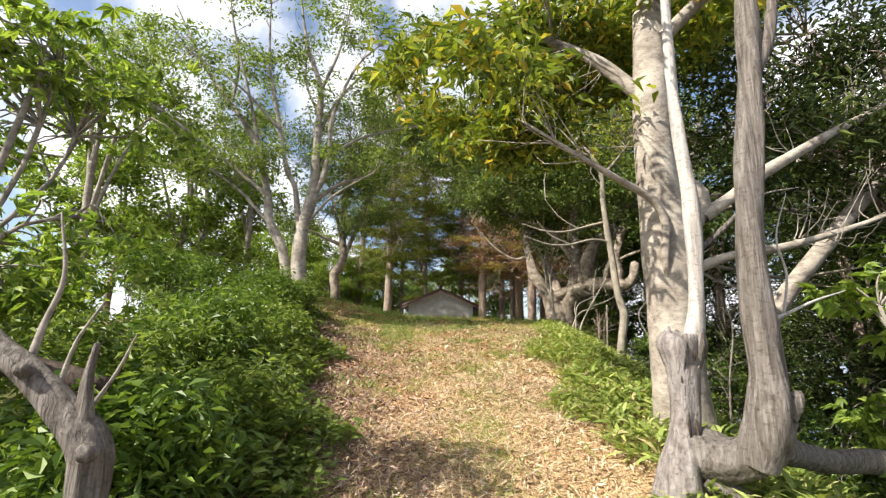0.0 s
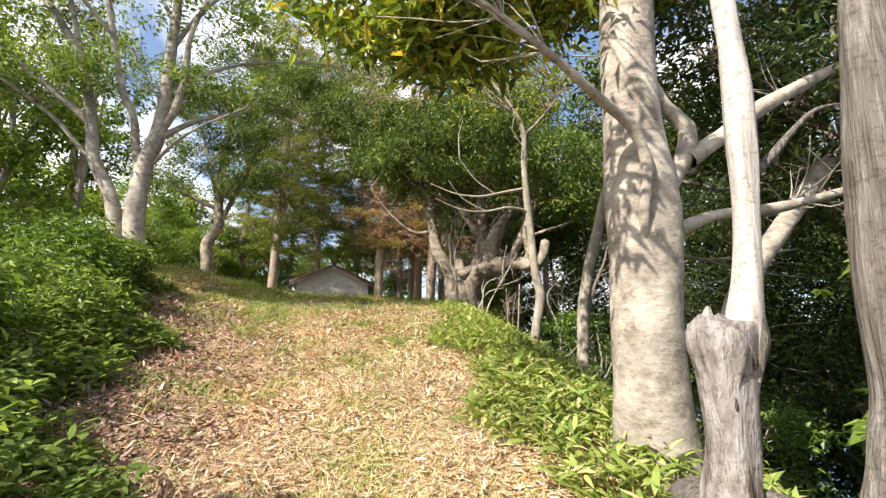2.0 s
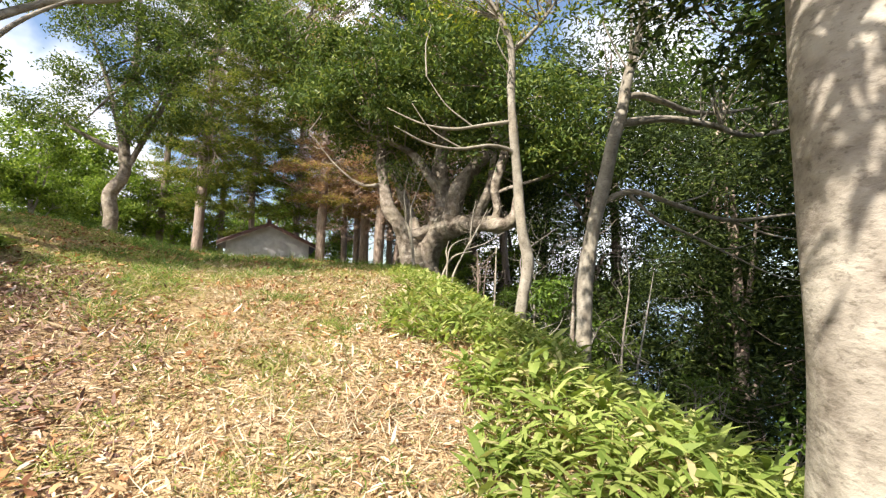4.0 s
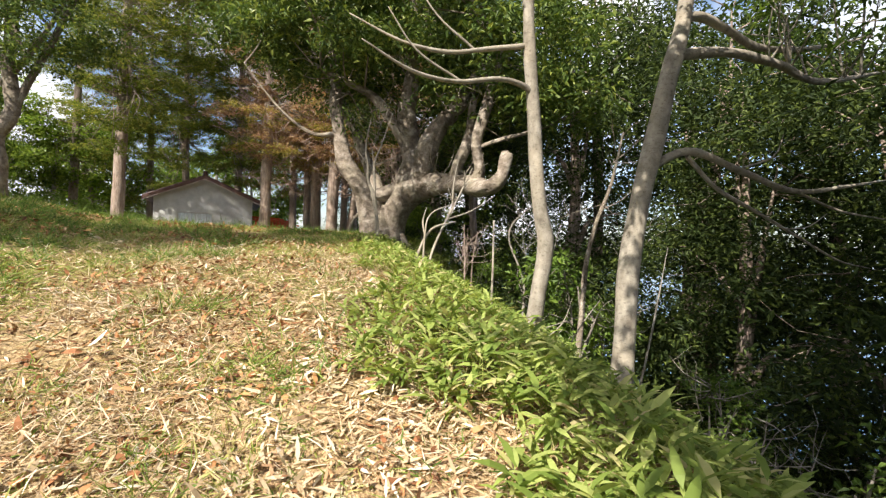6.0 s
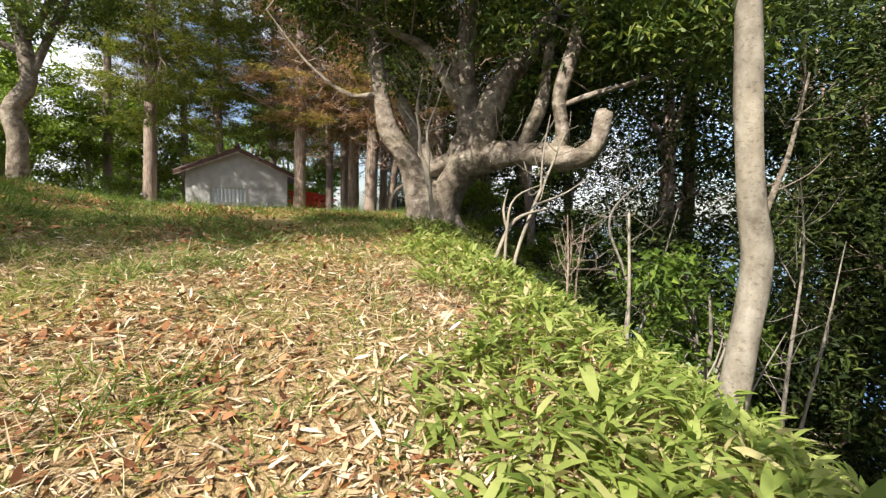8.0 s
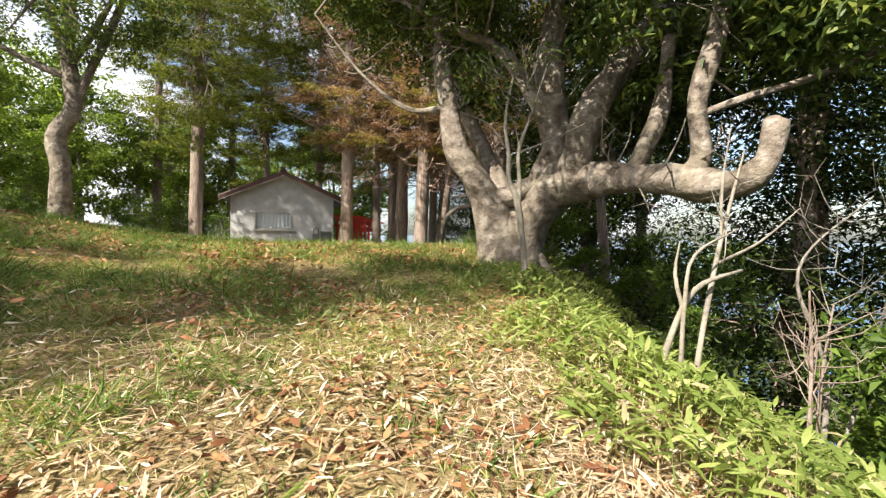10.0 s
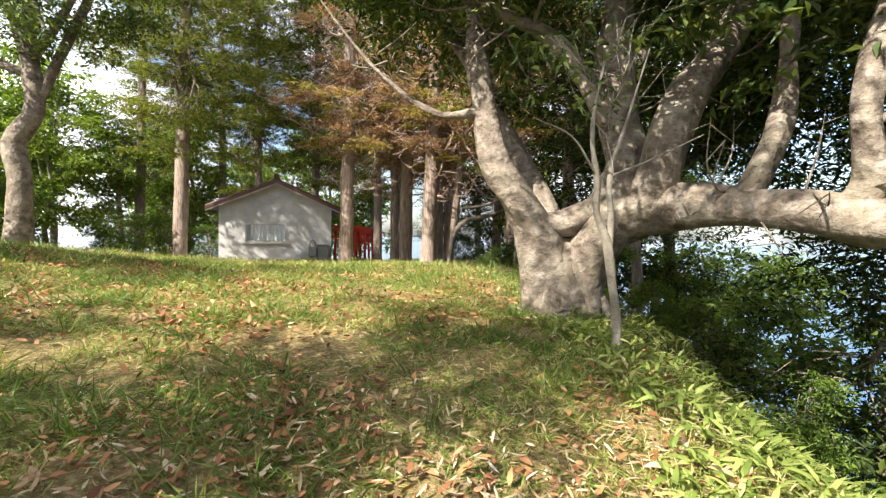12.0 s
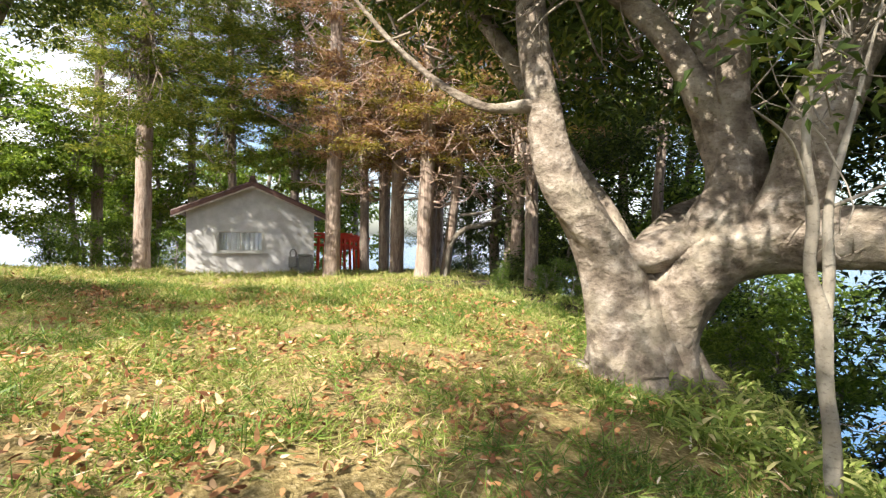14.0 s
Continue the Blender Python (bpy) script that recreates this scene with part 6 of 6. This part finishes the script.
    for k in range(16):
        a = np.array((rng.uniform(4.3, 6.2), 0, 0))
        a[1] = rng.uniform(8.6, 11.6) if a[0] > 5 else rng.uniform(11.2, 11.9)
        a[2] = H(a[0], a[1]) - 0.05
        an, ln = rng.uniform(0, 6.28), rng.uniform(0.6, 1.5)
        e = a + np.array((math.cos(an) * ln, math.sin(an) * ln, rng.uniform(0.3, 1.0)))
        m = (a + e) / 2 + rng.normal(0, 0.12, 3) + (0, 0, 0.12)
        r = rng.uniform(0.009, 0.02)
        obs.append(limb("stick", [(*a, r), (*m, r * 0.8), (*e, r * 0.3)], THIN if k % 2 else TWIG, None, 5, 0.15, 0.05))
    for k in range(5):
        p = (rng.uniform(5.0, 6.2), rng.uniform(8.8, 9.6))
        sprout(obs, rng, (*p, H(*p)), (p[0] + 0.3, p[1], H(*p) + 0.9), 0.008, 8, 0.6, TWIG)
    hang(t, *obs)
    z = H(3.69, 13.55)
    t = thing("broken_branch", (3.69, 13.55, z), "pale broken branch standing in the undergrowth", "branch")
    hang(t, limb("stick", [(3.64, 13.55, z - 0.1, 0.026), (3.7, 13.55, 2.05, 0.024), (3.85, 13.55, 2.4, 0.022), (4.03, 13.55, 2.58, 0.02), (4.4, 13.55, 2.68, 0.012)], THIN, None, 8, 0.08, 0.1),
         limb("stick", [(3.86, 13.55, 2.38, 0.018), (3.82, 13.6, 2.65, 0.014), (3.9, 13.65, 2.9, 0.005)], THIN, None, 6, 0.08, 0.1))
    z = H(3.9, 16.3)
    t = thing("climbing_stem", (3.9, 16.3, z), "thin pale forked sapling in front of the old tree", "sapling")
    obs = [limb("stem", [(3.9, 16.3, z - 0.1, 0.045), (3.86, 16.3, 2.7, 0.04), (3.83, 16.32, 3.0, 0.043), (3.75, 16.3, 3.38, 0.042), (3.63, 16.3, 3.66, 0.032), (3.61, 16.28, 3.95, 0.028), (3.56, 16.3, 4.4, 0.02), (3.66, 16.3, 5.0, 0.01)], THIN, None, 10, 0.06, 0.16),
           limb("stem", [(3.77, 16.3, 3.32, 0.03), (3.78, 16.3, 3.6, 0.027), (3.76, 16.3, 4.03, 0.024), (3.92, 16.3, 4.5, 0.015), (4.15, 16.3, 5.2, 0.006)], THIN, None, 8, 0.06, 0.14),
           limb("branch", [(3.76, 16.3, 4.0, 0.012), (4.1, 16.2, 4.15, 0.009), (4.6, 16.1, 4.4, 0.004)], THIN, None, 6, 0.08, 0.1),
           limb("branch", [(3.6, 16.28, 4.0, 0.012), (3.3, 16.2, 4.3, 0.009), (2.9, 16.1, 4.4, 0.004)], THIN, None, 6, 0.08, 0.1)]
    sprout(obs, rng, (3.6, 16.3, 4.0), (3.9, 16.3, 5.0), 0.006, 20, 0.8, THIN)
    hang(t, *obs)
    crown(t, rng, [(3.7, 16.3, 4.9, 0.7, 0.5, 0.5), (4.2, 16.2, 5.3, 0.6, 0.5, 0.4), (3.2, 16.2, 5.0, 0.5, 0.4, 0.3)], 22, 9, 0.1, 0.095, 0.034, L_OAK, 0.6, 0.5)
    t = thing("fallen_limb", (7.0, 31.0, H(7.0, 31.0)), "pale bleached dead limb caught among the pines", "branch")
    z = H(7.0, 31.0)
    hang(t, limb("limb", [(6.7, 31, z - 0.1, 0.09), (6.95, 31, z + 1.2, 0.09), (7.5, 31, 4.1, 0.1), (8.4, 31, 4.3, 0.09), (9.3, 31.2, 4.6, 0.05)], THIN, None, 9, 0.15, 0.12),
         limb("limb", [(7.2, 30.8, 4.6, 0.05), (8.2, 30.7, 4.75, 0.05), (9.4, 30.6, 5.3, 0.02)], THIN, None, 8, 0.15, 0.12))
    t = thing("dead_branch", (-1.69, 2.4, H(-1.69, 2.4)), "bent grey dead branch rising beside the path", "branch")
    z = H(-1.69, 2.4)
    hang(t, limb("limb", [(-1.66, 2.4, z - 0.2, 0.11), (-1.69, 2.4, 0.79, 0.094), (-1.72, 2.4, 1.01, 0.088), (-1.87, 2.4, 1.17, 0.078), (-2.07, 2.4, 1.35, 0.071), (-2.24, 2.4, 1.47, 0.063), (-2.6, 2.4, 1.75, 0.04)], DEAD, None, 14, 0.05, 0.12),
         limb("stub", [(-1.74, 2.4, 1.05, 0.045), (-1.77, 2.4, 1.3, 0.03), (-1.75, 2.4, 1.5, 0.014)], DEAD, None, 10, 0.05, 0.12),
         limb("knot", [(-1.66, 2.33, 1.0, 0.05), (-1.64, 2.27, 1.0, 0.035)], DEAD, None, 8, 0.02, 0.1),
         limb("knot", [(-2.03, 2.34, 1.36, 0.04), (-2.03, 2.29, 1.38, 0.03)], DEAD, None, 8, 0.02, 0.1),
         limb("twig", [(-2.12, 2.45, 1.38, 0.022), (-2.08, 2.45, 1.6, 0.018), (-2.02, 2.45, 1.85, 0.012), (-2.1, 2.45, 2.2, 0.005)], TWIG, None, 7, 0.05, 0.1),
         limb("twig", [(-1.82, 2.5, 1.15, 0.014), (-1.7, 2.5, 1.35, 0.01), (-1.62, 2.5, 1.55, 0.004)], TWIG, None, 6, 0.05, 0.1),
         limb("twig", [(-1.95, 2.45, 1.25, 0.014), (-1.9, 2.45, 1.5, 0.01), (-1.78, 2.45, 1.72, 0.004)], TWIG, None, 6, 0.05, 0.1))
    z = H(-2.4, 3.0)
    t = thing("dark_log", (-2.5, 3.0, z), "dark log leaning in the bushes", "log")
    hang(t, limb("log", [(-3.3, 3.05, z + 0.2, 0.09), (-2.9, 3.0, 1.3, 0.08), (-2.45, 3.0, 1.3, 0.075), (-2.1, 3.0, 1.24, 0.06)], DEADDARK, None, 12, 0.06, 0.15))


sasa()
bank_weeds()
bushes()
snags()
grass()
litter()
